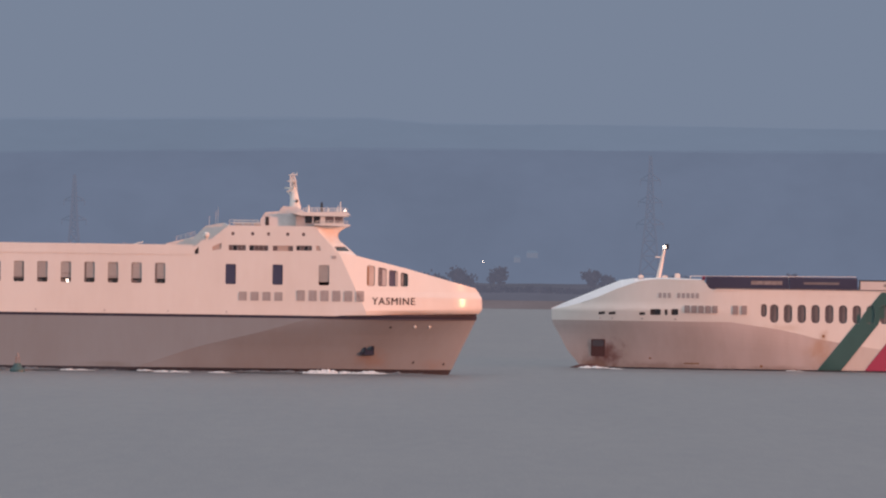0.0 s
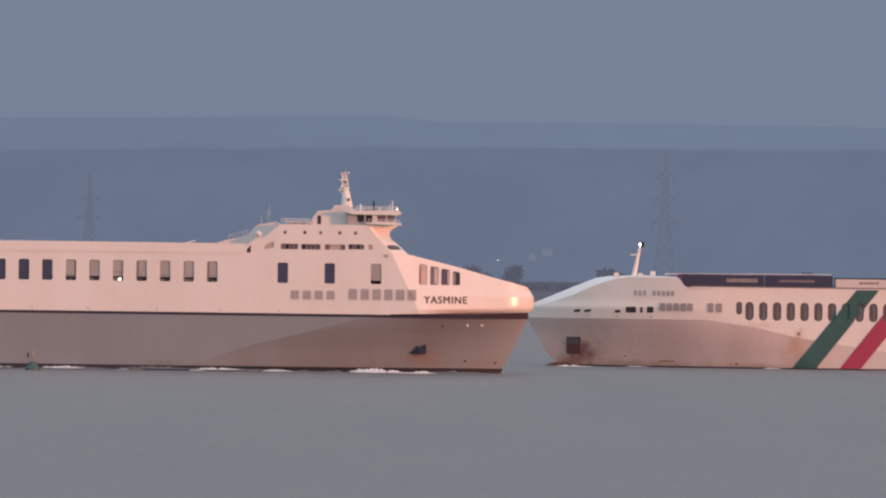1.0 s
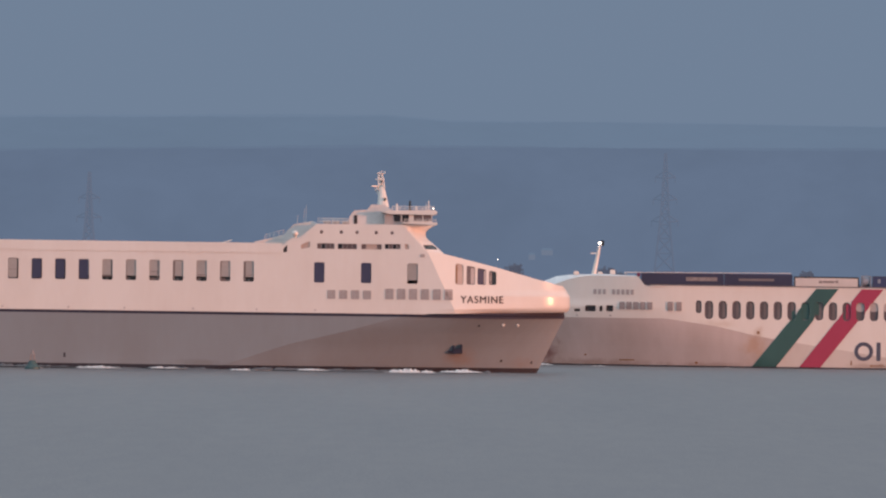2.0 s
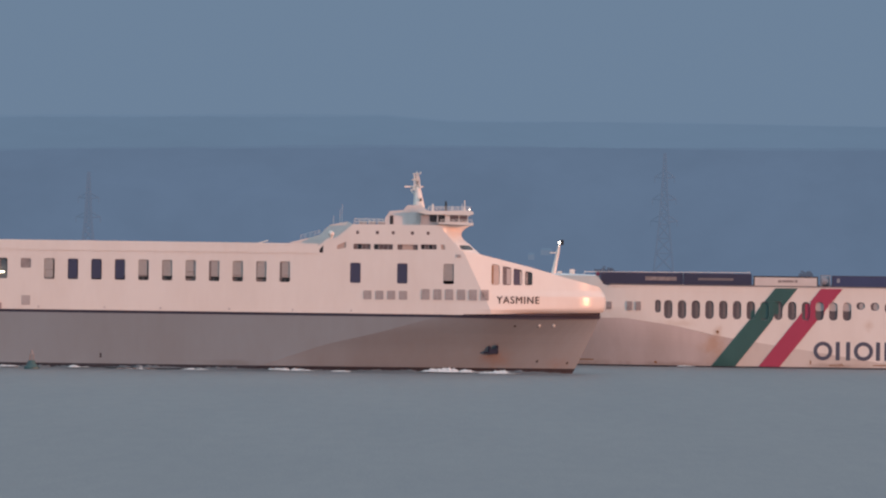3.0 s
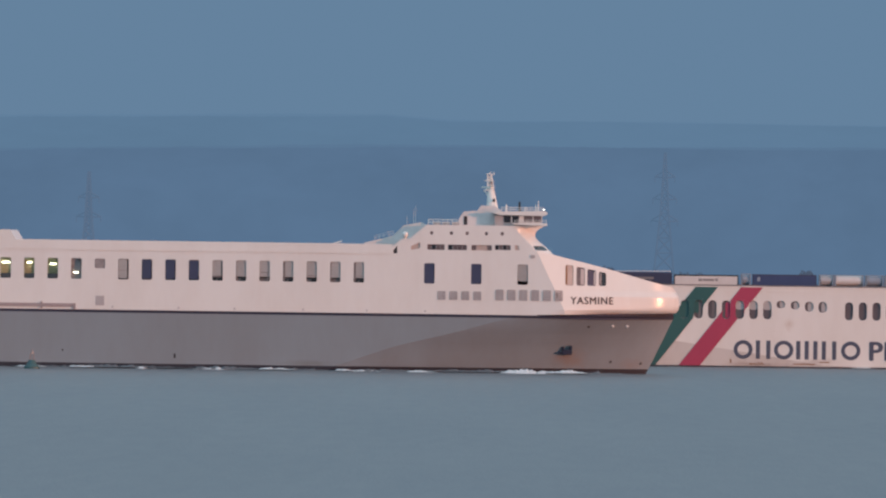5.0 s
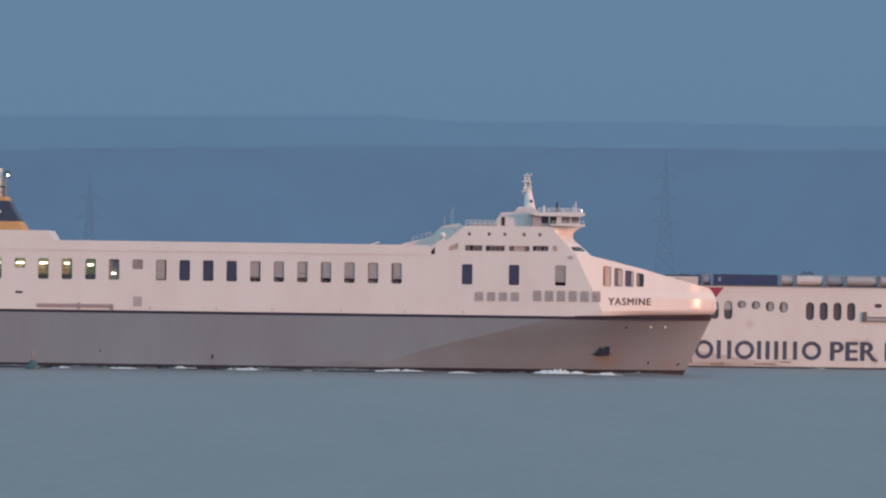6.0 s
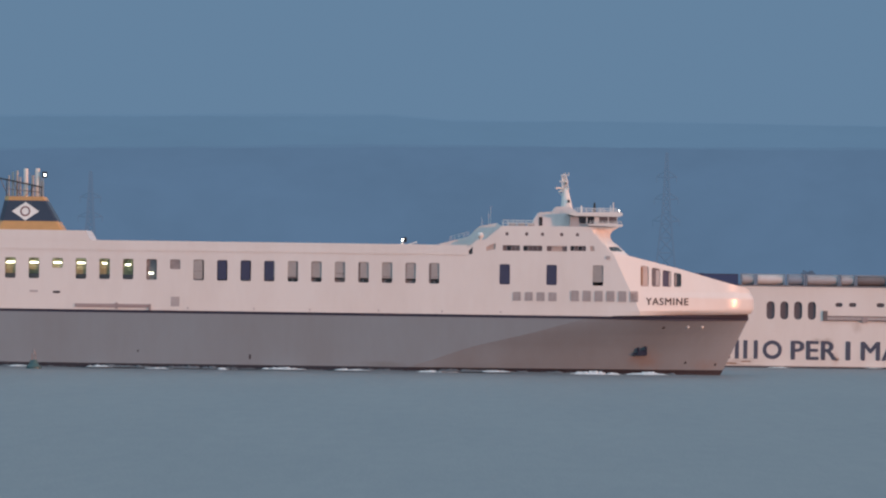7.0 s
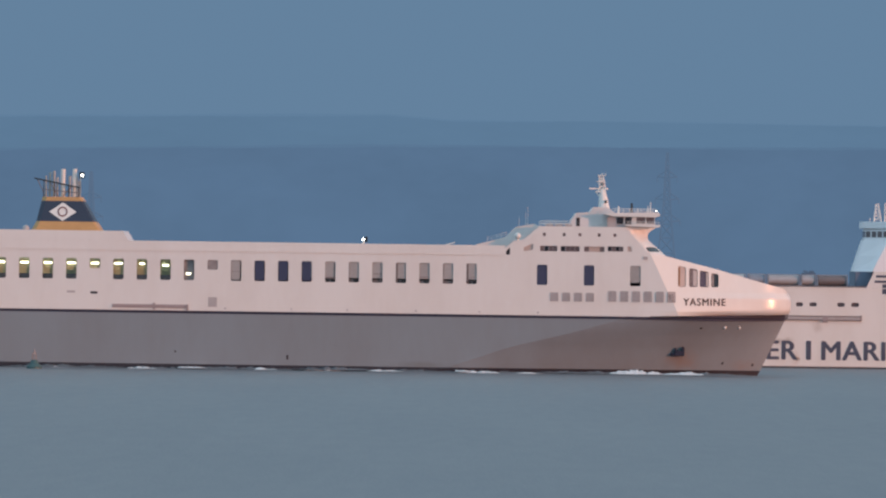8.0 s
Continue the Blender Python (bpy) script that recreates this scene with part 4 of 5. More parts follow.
    for x, h, m, r in ((-32.0, 1.9, BLACK, 0.3), (-34.6, 1.3, WHITE, 0.24), (-28.3, 2.1, WHITE, 0.14), (-28.8, 1.4, WHITE, 0.1), (-30.8, 0.9, WHITE, 0.12)):
        part("aerial", rod((x, -6, 31.0), (x, -6, 31.1 + h), r, r * 0.6, 6), m, s)
    # stair and aerials behind the block
    part("stair_house", prism([(-63.5, 22.4), (-62.5, 24.5), (-60.5, 25.0), (-56.8, 26.0), (-54.8, 28.0), (-51.3, 28.7), (-50.4, 28.2), (-50.4, 22.4)], -10.4, 10.4), PALE_BLUE, s, "pale blue green sloping stair house")
    part("radome", ball((-54.5, -12.75, 26.2), 0.62, 1.0, seg=14), WHITE, s, "white satellite dome")
    part("radome_stand", rod((-54.5, -12.65, 25.2), (-54.5, -12.65, 25.8), 0.3, n=8), WHITE, s)
    for x, z in ((-54.2, 29.9), (-52.9, 31.2), (-52.5, 32.0)):
        part("whip_aerial", rod((x, -5, 27.2), (x, -5, z), 0.06, 0.025, 6), PALE_BLUE, s)
    railing(-60.5, -56.8, -10.2, 25.0, s, PALE_BLUE, 0.9, 0.9, 1.0)
    # small deck objects
    part("crane_jib", rod((-69.2, -12.3, 24.1), (-66.9, -12.3, 24.75), 0.12, n=6), WHITE, s)

    # raised aft casing and funnel
    part("casing", prism([(-193, 24.283), (-193, 26.15), (-132.2, 26.15), (-131.1, 24.283)], -HB, HB), WHITE, s)
    part("casing_vent", ball((-151.5, -9, 26.4), 0.7), VENT, s)

    def funnel(name, z0, z1, mat):
        def fx(z):
            return (line([(26.1, -150.5), (27.8, -149.6), (32.8, -148.5)], z), line([(26.1, -136.8), (28.0, -138.1), (32.0, -140.4), (32.8, -140.9)], z), line([(26.1, 7.6), (32.8, 5.2)], z))
        bm = bmesh.new()
        rings = []
        for z in (z0, z1):
            a, b, w = fx(z)
            pl = [(a, -w + 0.8), (a + 0.8, -w), (b - 0.4, -w), (b, -w + 0.4), (b, w - 0.4), (b - 0.4, w), (a + 0.8, w), (a, w - 0.8)]
            rings.append([bm.verts.new((x, y, z)) for x, y in pl])
        for i in range(8):
            j = (i + 1) % 8
            bm.faces.new((rings[0][i], rings[0][j], rings[1][j], rings[1][i]))
        bm.faces.new(rings[1])
        bm.faces.new(rings[0][::-1])
        return part(name, bm, mat, s)

    funnel("funnel_base", 26.153, 27.88, YELLOW)
    funnel("funnel_band", 27.883, 31.95, FUNNEL_NAVY)
    funnel("funnel_cap", 31.953, 32.75, YELLOW)
    bm = bmesh.new()
    d = [bm.verts.new((x, line([(27.9, -7.05), (31.7, -5.68)], z), z)) for x, z in ((-147.1, 29.8), (-144.4, 27.98), (-141.7, 29.8), (-144.4, 31.65))]
    f = bm.faces.new(d)
    bmesh.ops.recalc_face_normals(bm, faces=bm.faces)
    r = bmesh.ops.extrude_face_region(bm, geom=[f])
    for v in [g for g in r["geom"] if isinstance(g, bmesh.types.BMVert)]:
        v.co.y += 0.3
    dia = part("emblem", bm, WHITE, s, "white lozenge on the funnel")
    bm = bmesh.new()
    ring = []
    for rr in (0.72, 1.0):
        ring.append([bm.verts.new((-144.45 + rr * math.cos(a), line([(27.9, -7.12), (31.7, -5.75)], 29.82 + rr * math.sin(a)), 29.82 + rr * math.sin(a))) for a in [i * math.pi / 12 for i in range(24)]])
    for i in range(24):
        j = (i + 1) % 24
        bm.faces.new((ring[0][i], ring[0][j], ring[1][j], ring[1][i]))
    part("ring_mark", bm, LOGO_RED, dia)
    for x, yy, z, r in ((-144.6, -3.0, 38.3, 0.41), (-142.3, -3.0, 38.35, 0.41), (-147.3, -1.0, 37.6, 0.24), (-146.6, 1.0, 37.9, 0.24), (-143.5, 1.5, 37.0, 0.26), (-141.4, -1.0, 35.9, 0.26), (-145.7, -3.4, 36.6, 0.2), (-148.0, -2.5, 36.9, 0.16), (-143.2, -3.6, 35.6, 0.18), (-141.8, -3.2, 36.8, 0.16)):
        part("exhaust_pipe", rod((x, yy, 32.7), (x, yy, z), r * 1.15, r * 1.1, 12), WHITE if r > 0.4 else STEEL, s, "pale exhaust pipe")
    part("pipe_brace", rod((-150.2, -4.3, 36.4), (-141.2, -4.3, 34.6), 0.16, n=6), BLACK, s)
    for x0, z0, x1, z1 in ((-149.6, 36.2, -148.0, 32.8), (-147.2, 35.7, -145.4, 32.8), (-144.6, 32.8, -142.8, 34.9), (-148.2, 34.2, -141.6, 33.6)):
        part("pipe_brace", rod((x0, -4.2, z0), (x1, -4.2, z1), 0.09, n=6), RAIL_DARK, s)
    for x in (-148.3, -146.2, -143.4, -141.4):
        part("brace_post", rod((x, -4.3, 32.7), (x, -4.3, 36.4 - 0.2 * (x + 150.2)), 0.09, n=5), BLACK, s)
    part("funnel_lamp", ball((-140.75, -4.3, 37.05), 0.23), LAMP, s, "lit white lamp on the funnel top")
    part("lamp_hood", box(-141.35, -140.35, -4.0, -3.6, 36.5, 37.7, 0.05), BLACK, s)
    part("lamp_post", rod((-141.1, -3.8, 32.7), (-141.1, -3.8, 36.5), 0.12, n=6), STEEL, s)

    # louvres, doors, recesses and marks on the side
    for k in range(4):
        x = -48.0 + 2.34 * k
        louvre(name_side, (x, x + 1.62, 13.45, 15.18, 0.2, 0.2), 0.03, s, VENT, VENT_DARK)
    for k in range(6):
        x = -36.6 + 2.33 * k
        louvre(name_side, (x, x + 1.65, 13.5, 15.6, 0.2, 0.2), 0.04 + 0.05 * (k > 3), s, VENT, VENT_DARK)
    part("pilot_rail", box(-134.1, -119.4, -HB - 0.25, -HB - 0.003, 11.1, 11.8, 0.08), VENT_FAR, s)
    part("pilot_rail_stanchion", box(-126.1, -125.6, -HB - 0.3, -HB - 0.003, 10.8, 12.1, 0.05), VENT_FAR, s)
    part("pilot_rail_stanchion", box(-119.6, -119.1, -HB - 0.3, -HB - 0.003, 10.7, 11.85, 0.05), VENT_FAR, s)
    part("side_hatch", box(-115.2, -113.5, -HB - 0.04, -HB + 0.02, 11.45, 13.35, 0.02), VENT, s)
    part("side_hatch", box(-143.0, -141.4, -HB - 0.04, -HB + 0.02, 13.9, 14.3, 0.02), VENT, s)
    part("scupper", box(-138.4, -137.0, -HB - 0.03, -HB + 0.02, 13.75, 14.2, 0.02), DARK, s)
    part("draught_mark", box(-99.7, -99.3, -HB - 0.03, -HB + 0.02, 1.3, 2.2, 0.02), DARK, s)
    part("draught_mark", box(-121.7, -121.4, -HB - 0.03, -HB + 0.02, 2.4, 2.8, 0.02), DARK, s)
    for x in (-112, -99, -88, -74.5, -62.0, -50.5):
        part("pad_eye", box(x, x + 0.3, -HB - 0.12, -HB, 11.0, 11.35, 0.03), VENT, s)

    def low(x, z):
        q = (x - knuckle(z)) / (stem(z) - knuckle(z))
        return fold(z)(q)

    a = low(-22.2, 3.7) + Vector((0, -0.55, 0))
    bm = box(a.x - 1.0, a.x + 0.95, a.y - 0.55, a.y + 0.6, 2.9, 3.95, 0.15)
    box(a.x - 1.9, a.x - 0.85, a.y - 0.5, a.y + 0.5, 3.05, 3.45, 0.12, bm)
    box(a.x - 1.05, a.x - 0.6, a.y - 0.5, a.y + 0.5, 3.8, 4.55, 0.1, bm)
    box(a.x + 0.5, a.x + 0.95, a.y - 0.5, a.y + 0.5, 3.8, 4.75, 0.1, bm)
    part("anchor", bm, NAVY, s, "dark stowed anchor")
    for x in (-13.27, -10.4):
        p = low(x, 8.66)
        part("hawse_fairlead", ball((x, p.y - 0.05, 8.66), 0.33, 1.0, seg=10), WHITE, s)
    for x, z in ((-18.1, 8.6), (-7.6, 1.3), (-13.6, 1.6)):
        p = low(x, z)
        part("bow_mark", box(x - 0.25, x + 0.25, p.y - 0.04, p.y + 0.3, z - 0.25, z + 0.25, 0.03), DARK, s)
    part("fairlead_roller", box(-29.8, -28.9, -HB - 0.2, -HB, 21.9, 22.5, 0.08), VENT, s)
    return s


def foam(x, length, high, seed, group, movers, near_y, swell=False):
    """A low ridge of broken white water, or of plain swell, that travels with the ship."""
    bm = bmesh.new()
    rows = []
    for sx in steps(-length / 2, length / 2, 0.22):
        u = sx / length + 0.5
        rise = math.sin(math.pi * u ** 0.75) ** 0.8 if 0 < u < 1 else 0.0
        ragged = 0.62 + 0.55 * noise.noise(Vector((sx * 0.9, seed * 3.7, 0))) + 0.3 * noise.noise(Vector((sx * 3.1, seed * 1.3, 2)))
        h = max(0.02, high * 1.2 * rise * ragged)
        sway = 0.5 * noise.noise(Vector((sx * 0.5, seed, 5)))
        row = []
        for k, (y, z) in enumerate(((-1.6, -0.06), (-1.0, 0.25), (-0.55, 0.62), (-0.1, 0.92), (0.25, 1.0), (0.6, 0.55), (0.9, -0.06))):
            w = 0.12 * noise.noise(Vector((sx * 2.2, y * 3.0, seed)))
            row.append(bm.verts.new((sx + w, y * (0.4 + 0.6 * rise) + sway, z * h + (w * 0.8 * rise if 0 < k < 6 else 0))))
        rows.append(row)
    for a, b in zip(rows, rows[1:]):
        for k in range(6):
            bm.faces.new((a[k], b[k], b[k + 1], a[k + 1]))
    if swell:
        ob = tagged(part("swell", bm, WATER, smooth=True), "low grey green swell thrown up along the hull", "wave", group)
    else:
        ob = tagged(part("wash_foam", bm, FOAM, smooth=True), "broken white foam along the ship's waterline", "foam", group)
    movers.append((ob, Vector((x, near_y, -0.8 if movers is movers_near else 0.0))))


def trailer(movers, x0, x1, y0, z0, z1, mat, label, group, wide=2.55, marks=(), scale=1.0, cap=None):
    """A box trailer: body, roof rail, corner posts, chassis and wheels; origin under its middle."""
    t = thing("trailer", label, "trailer", group)
    h, w, L = z1 - z0, wide, x1 - x0
    part("body", box(-L / 2, L / 2, -w / 2, w / 2, 1.1, h, 0.05), mat, t)
    part("roof_rail", box(-L / 2 - 0.03, L / 2 + 0.03, -w / 2 - 0.03, w / 2 + 0.03, h - 0.26, h + 0.02, 0.02), cap or DARK_BLUE, t)
    for x in (-L / 2 + 0.06, L / 2 - 0.06):
        part("corner_post", box(x - 0.13, x + 0.13, -w / 2 - 0.03, -w / 2 + 0.1, 1.05, h - 0.28, 0.02), cap or DARK_BLUE, t)
    part("chassis", box(-L / 2 + 0.2, L / 2 - 0.2, -0.5, 0.5, 0.7, 1.09), BLACK, t)
    for x in (L / 2 - 1.6, L / 2 - 2.9, L / 2 - 4.2, -L / 2 + 2.6):
        part("wheel", rod((x, -w / 2 + 0.05, 0.5), (x, w / 2 - 0.05, 0.5), 0.5, n=12), BLACK, t)
    for (a, b, c, d, m) in marks:
        part("side_panel_mark", box(-L / 2 + a, -L / 2 + b, -w / 2 - 0.02, -w / 2, c, d), m, t)
    movers.append((t, Vector(((x0 + x1) / 2, y0, z0))))


def tank_container(x0, x1, y0, z0, z1, mat, label):
    t = thing("tank_container", label, "tank container", "cargo on the far ship's deck")
    L, h, w = x1 - x0, z1 - z0, 2.4
    bm = rod((-L / 2 + 0.35, 0, h - 1.25), (L / 2 - 0.35, 0, h - 1.25), 1.12, n=20)
    part("tank", bm, mat, t)
    for x in (-L / 2 + 0.1, L / 2 - 0.1):
        bm = bmesh.new()
        for y in (-w / 2, w / 2):
            box(x - 0.1, x + 0.1, y - 0.1, y + 0.1, h - 2.55, h, bm=bm)
        box(x - 0.1, x + 0.1, -w / 2, w / 2, h - 0.16, h, bm=bm)
        box(x - 0.1, x + 0.1, -w / 2, w / 2, h - 2.6, h - 2.4, bm=bm)
        part("end_frame", bm, FRAME, t)
    for z in (h - 0.1, h - 2.5):
        part("side_rail", box(-L / 2, L / 2, -w / 2 - 0.06, -w / 2 + 0.06, z - 0.08, z + 0.08), FRAME, t)
    part("walkway", box(-L / 2 + 0.4, L / 2 - 0.4, -0.35, 0.35, h - 0.1, h), FRAME, t)
    part("chassis", box(-L / 2, L / 2, -1.0, 1.0, 0.6, h - 2.6), BLACK, t)
    for x in (L / 2 - 1.2, -L / 2 + 1.2):
        part("wheel", rod((x, -1.1, 0.5), (x, 1.1, 0.5), 0.5, n=12), BLACK, t)
    movers_far.append((t, Vector(((x0 + x1) / 2, y0, z0))))


# ---- the far ship: origin at its bow, +x towards the stern, near side at y = -13 K ----
K = 1.0343


def far_ship():
    s = thing("cargo_ship", "weathered white cargo ship with slanting green and red stripes", "ship", "passing ships")
    movers_far.append((s, Vector((0, 0, 0))))
    W = 12.6

    def put(name, bm, mat, label="", smooth=False, parent=None):
        return part(name, bm, mat, parent or s, label, smooth, K)

    def stem(z):
        return line([(-5, 9.5), (-0.6, 6.6), (0.6, 6.0), (1.5, 5.3), (3.85, 3.3), (7.3, 1.5), (9.66, 0.05), (12.3, 0.0), (13.5, 1.5)], z)

    def breadth(x, z):
        upright = min(1.0, max(0.0, (40 - x) / 20))
        length = line([(-5, 64), (0, 56), (10, 46), (17, 38 + upright * upright * (3 - 2 * upright) * 11)], z)
        q = min(1.0, max(0.0, (x - stem(z)) / length))
        return W * (1 - (1 - q) ** line([(-5, 1.5), (4, 1.65), (10, 2.1), (13, 2.5)], z))

    def edge(x):
        """Where the darker lower paint ends."""
        return line([(0, 10.0), (37, 10.05), (47.6, 8.55), (54.6, 6.85), (60.5, 5.9), (76, 3.6), (95, 0.6), (97, 0.5), (260, 0.5)], x)

    def top(x):
        return line([(0, 12.2), (3.0, 12.75), (7.7, 14.1), (13.5, 16.7), (17.6, 18.2), (21, 18.8), (31.0, 18.72), (31.7, 18.1), (32.1, 17.5), (32.5, 17.0), (33.5, 16.74), (211, 16.6)], x)

    def lower(x0, x1, z0, mat, name, label, both=True):
        for sgn in ((1, -1) if both else (1,)):
            bm = bmesh.new()
            rows = []
            for k in range(11):
                row = []
                for q in steps(0, 1, 1 / 60):
                    x = x0 + (x1 - x0) * (q ** 1.5 if x0 < 1 else q)
                    z = z0 + (edge(x) - z0) * k / 10
                    xx = stem(z) + (x1 - stem(z)) * (q ** 1.5) if x0 < 1 else x
                    row.append(bm.verts.new((xx, -breadth(xx, z) * sgn, z)))
                rows.append(row)
            for a, b in zip(rows, rows[1:]):
                for i in range(len(a) - 1):
                    bm.faces.new((a[i], a[i + 1], b[i + 1], b[i]))
            put(name, bm, mat, label)

    lower(0, 60.0, 0.35, BEIGE, "lower_hull", "worn grey beige flared lower hull")
    lower(60.0, 200.0, 0.35, PALE, "lower_hull", "dirty pale lower hull")
    for sgn in (1, -1):
        bm = bmesh.new()
        rows = [[bm.verts.new((stem(z) + (200 - stem(z)) * q ** 2, -breadth(stem(z) + (200 - stem(z)) * q ** 2, z) * sgn, z)) for q in steps(0, 1, 1 / 60)] for z in (-4, -0.6, 0.35)]
        for a, b in zip(rows, rows[1:]):
            for i in range(len(a) - 1):
                bm.faces.new((a[i], a[i + 1], b[i + 1], b[i]))
        put("boot_topping", bm, BOOT)
    bm = ball((0, 0, 0), 1.0, seg=16)
    bm.transform(Matrix.Translation((8.0, -1.0, -0.5)) @ Matrix.Diagonal((4.6, 1.6, 1.35, 1)))
    put("bulb", bm, RUST_RED, "rust brown bulbous bow breaking the surface", True)

    # upper side with slots
    def fore(x, q):
        lo, hi = edge(x) , top(x)
        z = lo + q * (hi - lo)
        return Vector((max(x, stem(z)) , -breadth(max(x, stem(z)), min(z, 17)), z))

    def fz(x, z):
        return (z - edge(x)) / (top(x) - edge(x))

    fh = []
    for x0, x1, z0, z1 in ((9.7, 11.0, 11.28, 11.84), (11.8, 13.2, 11.3, 11.86), (18.1, 19.3, 11.27, 11.84), (20.35, 22.5, 11.32, 12.56), (23.3, 23.9, 11.33, 12.5), (24.7, 26.1, 11.36, 12.62)):
        xm = (x0 + x1) / 2
        fh.append((x0, x1, fz(xm, z0), fz(xm, z1), 0.18, 0.02))
    xs = [0, .3, .7, 1.2, 2, 3, 4, 5.5, 7, 9, 11, 13.5, 16, 18, 20, 22, 24, 26, 28, 31, 31.7, 32.1, 32.5, 33, 33.5, 35, 37, 39, 40.5, 42, 42.6]
    put("fore_plating", skin(fore, xs, [i / 14 for i in range(15)], fh, 0.4), WHITE_FAR, "white bow plating in shade", smooth=True)
    put("fore_plating", mirrored(skin(fore, xs, [i / 7 for i in range(8)])), WHITE_FAR)
    # dark plates close the mooring ports and paint in their inner shade
    for h in fh:
        put("mooring_port", plate(fore, h, 0.3), DARK, "mooring opening, inner shade painted dark")
    bm = bmesh.new()
    rx = [0, 3, 6, 9.2, 14.3, 17, 24, 31.0]
    rz = [12.45, 13.7, 14.95, 16.3, 18.4, 18.8, 19.05, 18.8]
    for sgn in (1, -1):
        a = [bm.verts.new((x, -breadth(x, min(top(x), 17)) * sgn, top(x))) for x in rx]
        b = [bm.verts.new((x, -breadth(x, min(top(x), 17)) * 0.45 * sgn, z)) for x, z in zip(rx, rz)]
        c = [bm.verts.new((x, 0, z + 0.05)) for x, z in zip(rx, rz)]
        for u, v in ((a, b), (b, c)):
            for i in range(len(rx) - 1):
                bm.faces.new((u[i], u[i + 1], v[i + 1], v[i]))
    # sky light on the sloping foredeck is painted in by the lighter white
    put("whaleback", bm, SKYLIT_WHITE, "bluish white sloping whaleback foredeck")

    def upper(x, q):
        lo = edge(x)
        z = lo + (q - 5) * (9.7 - lo) / 4.7 if q < 9.7 else q
        return Vector((x, -breadth(x, min(z, 17)), z))

    slots = [(43.18, 44.38, 11.26, 13.9, 0.5, 0.6)]
    slots += [(45.05 + 2.853 * k, 46.8 + 2.853 * k, 10.08, 13.85, 0.72, 0.85) for k in range(14)]
    slots += [(84.93, 86.7, 12.42, 13.9, 0.7, 0.65), (87.86, 89.64, 12.23, 13.85, 0.7, 0.7), (90.79, 92.57, 11.8, 13.8, 0.7, 0.8), (93.6, 95.38, 11.6, 13.8, 0.7, 0.85)]
    slots += [(99.1 + 2.85 * k, 100.8 + 2.85 * k, 10.08, 13.8, 0.72, 0.85) for k in range(4)]
    small = [(113.35, 114.85, 12.82, 13.66, 0.4, 0.38), (116.15, 117.7, 12.84, 13.68, 0.4, 0.38), (121.9, 123.5, 12.84, 13.7, 0.4, 0.38), (124.8, 126.45, 12.84, 13.72, 0.4, 0.38)]
    put("side_plating", skin(upper, steps(42.6, 200, 4), [5, 7, 9.7, 10.08, 14.2, 16.65], slots + small, 0.5), WHITE_FAR, "weathered white side with oval deck openings")
    put("side_plating", box(42.6, 200, W - 0.3, W, 0.6, 16.65), WHITE_FAR)
    # a dark plate in every slot paints in the shade of the deck
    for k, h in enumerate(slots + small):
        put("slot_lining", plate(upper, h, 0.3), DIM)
    for k, h in enumerate(slots):
        if 12 <= k <= 14:
            put("slot_screen", plate(upper, (h[0] + 0.02, h[1] - 0.02, 12.0, h[3] - 0.02, 0.5, 0.5), 0.25), VENT, "pale screen in the opening")
        if 15 <= k <= 18:
            put("slot_screen", plate(upper, (h[0] + 0.6, h[1] - 0.06, h[2] + 0.08, h[3] - 0.1, 0.4, 0.5), 0.25), VENT, "pale screen in the opening")
    # a paler grey strip fills part of each slot's right half
    for k, h in enumerate(slots[:12]):
        a, b = (0.8, 1.55) if k else (0.4, 0.95)
        put("slot_post", plate(upper, (h[0] + a, h[0] + b, h[2] + 0.25, h[3] - 0.2, 0.1, 0.1), 0.24), RAIL_DARK, "grey strip in the opening's right half")
    put("gunwale", box(33.6, 200, -W - 0.12, -W + 0.3, 16.653, 16.85, 0.04), WHITE_FAR)
    # dark strip between the gunwale and the cargo
    put("gunwale_pipe", box(33.6, 127.6, -W + 0.34, -W + 0.6, 16.4, 17.12, 0.04), RAIL_DARK, "dark strip along the deck edge")
    put("rubbing_strake", box(42.6, 128, -W - 0.08, -W - 0.003, 15.7, 15.85, 0.03), WHITE_FAR)
    put("weather_deck", box(31.5, 200, -9.9, 9.9, 15.0, 15.4), PALE_BLUE)
    put("deck_step", box(31.0, 31.6, -9.5, 9.5, 15.4, 18.7), WHITE_FAR)
    put("transom", box(200.0, 200.4, -W, W, 0.4, 16.65), WHITE_FAR)

    # slanting stripes, laid on the side and broken at the openings
    def stripe(name, xb0, xb1, xt0, xt1, mat, label):
        bm = bmesh.new()

        def at(z):
            k = (z - 0.4) / (16.6 - 0.4)
            return xb0 + k * (xt0 - xb0), xb1 + k * (xt1 - xb1)
        def quad(z0, z1, clip=None):
            for n in range(4):
                za, zb = z0 + (z1 - z0) * n / 4, z0 + (z1 - z0) * (n + 1) / 4
                a0, a1 = at(za)
                b0, b1 = at(zb)
                if clip:
                    a0, b0 = max(a0, clip[0]), max(b0, clip[0])
                    a1, b1 = min(a1, clip[1]), min(b1, clip[1])
                    if a1 - a0 < 0.02 and b1 - b0 < 0.02:
                        continue
                    a1, b1 = max(a1, a0 + 0.005), max(b1, b0 + 0.005)
                for m in range(4):
                    f, g = m / 4, (m + 1) / 4
                    v = [bm.verts.new((x, -max(breadth(x, z), 0.1) - 0.1, z)) for x, z in ((a0 + f * (a1 - a0), za), (a0 + g * (a1 - a0), za), (b0 + g * (b1 - b0), zb), (b0 + f * (b1 - b0), zb))]
                    bm.faces.new(v)
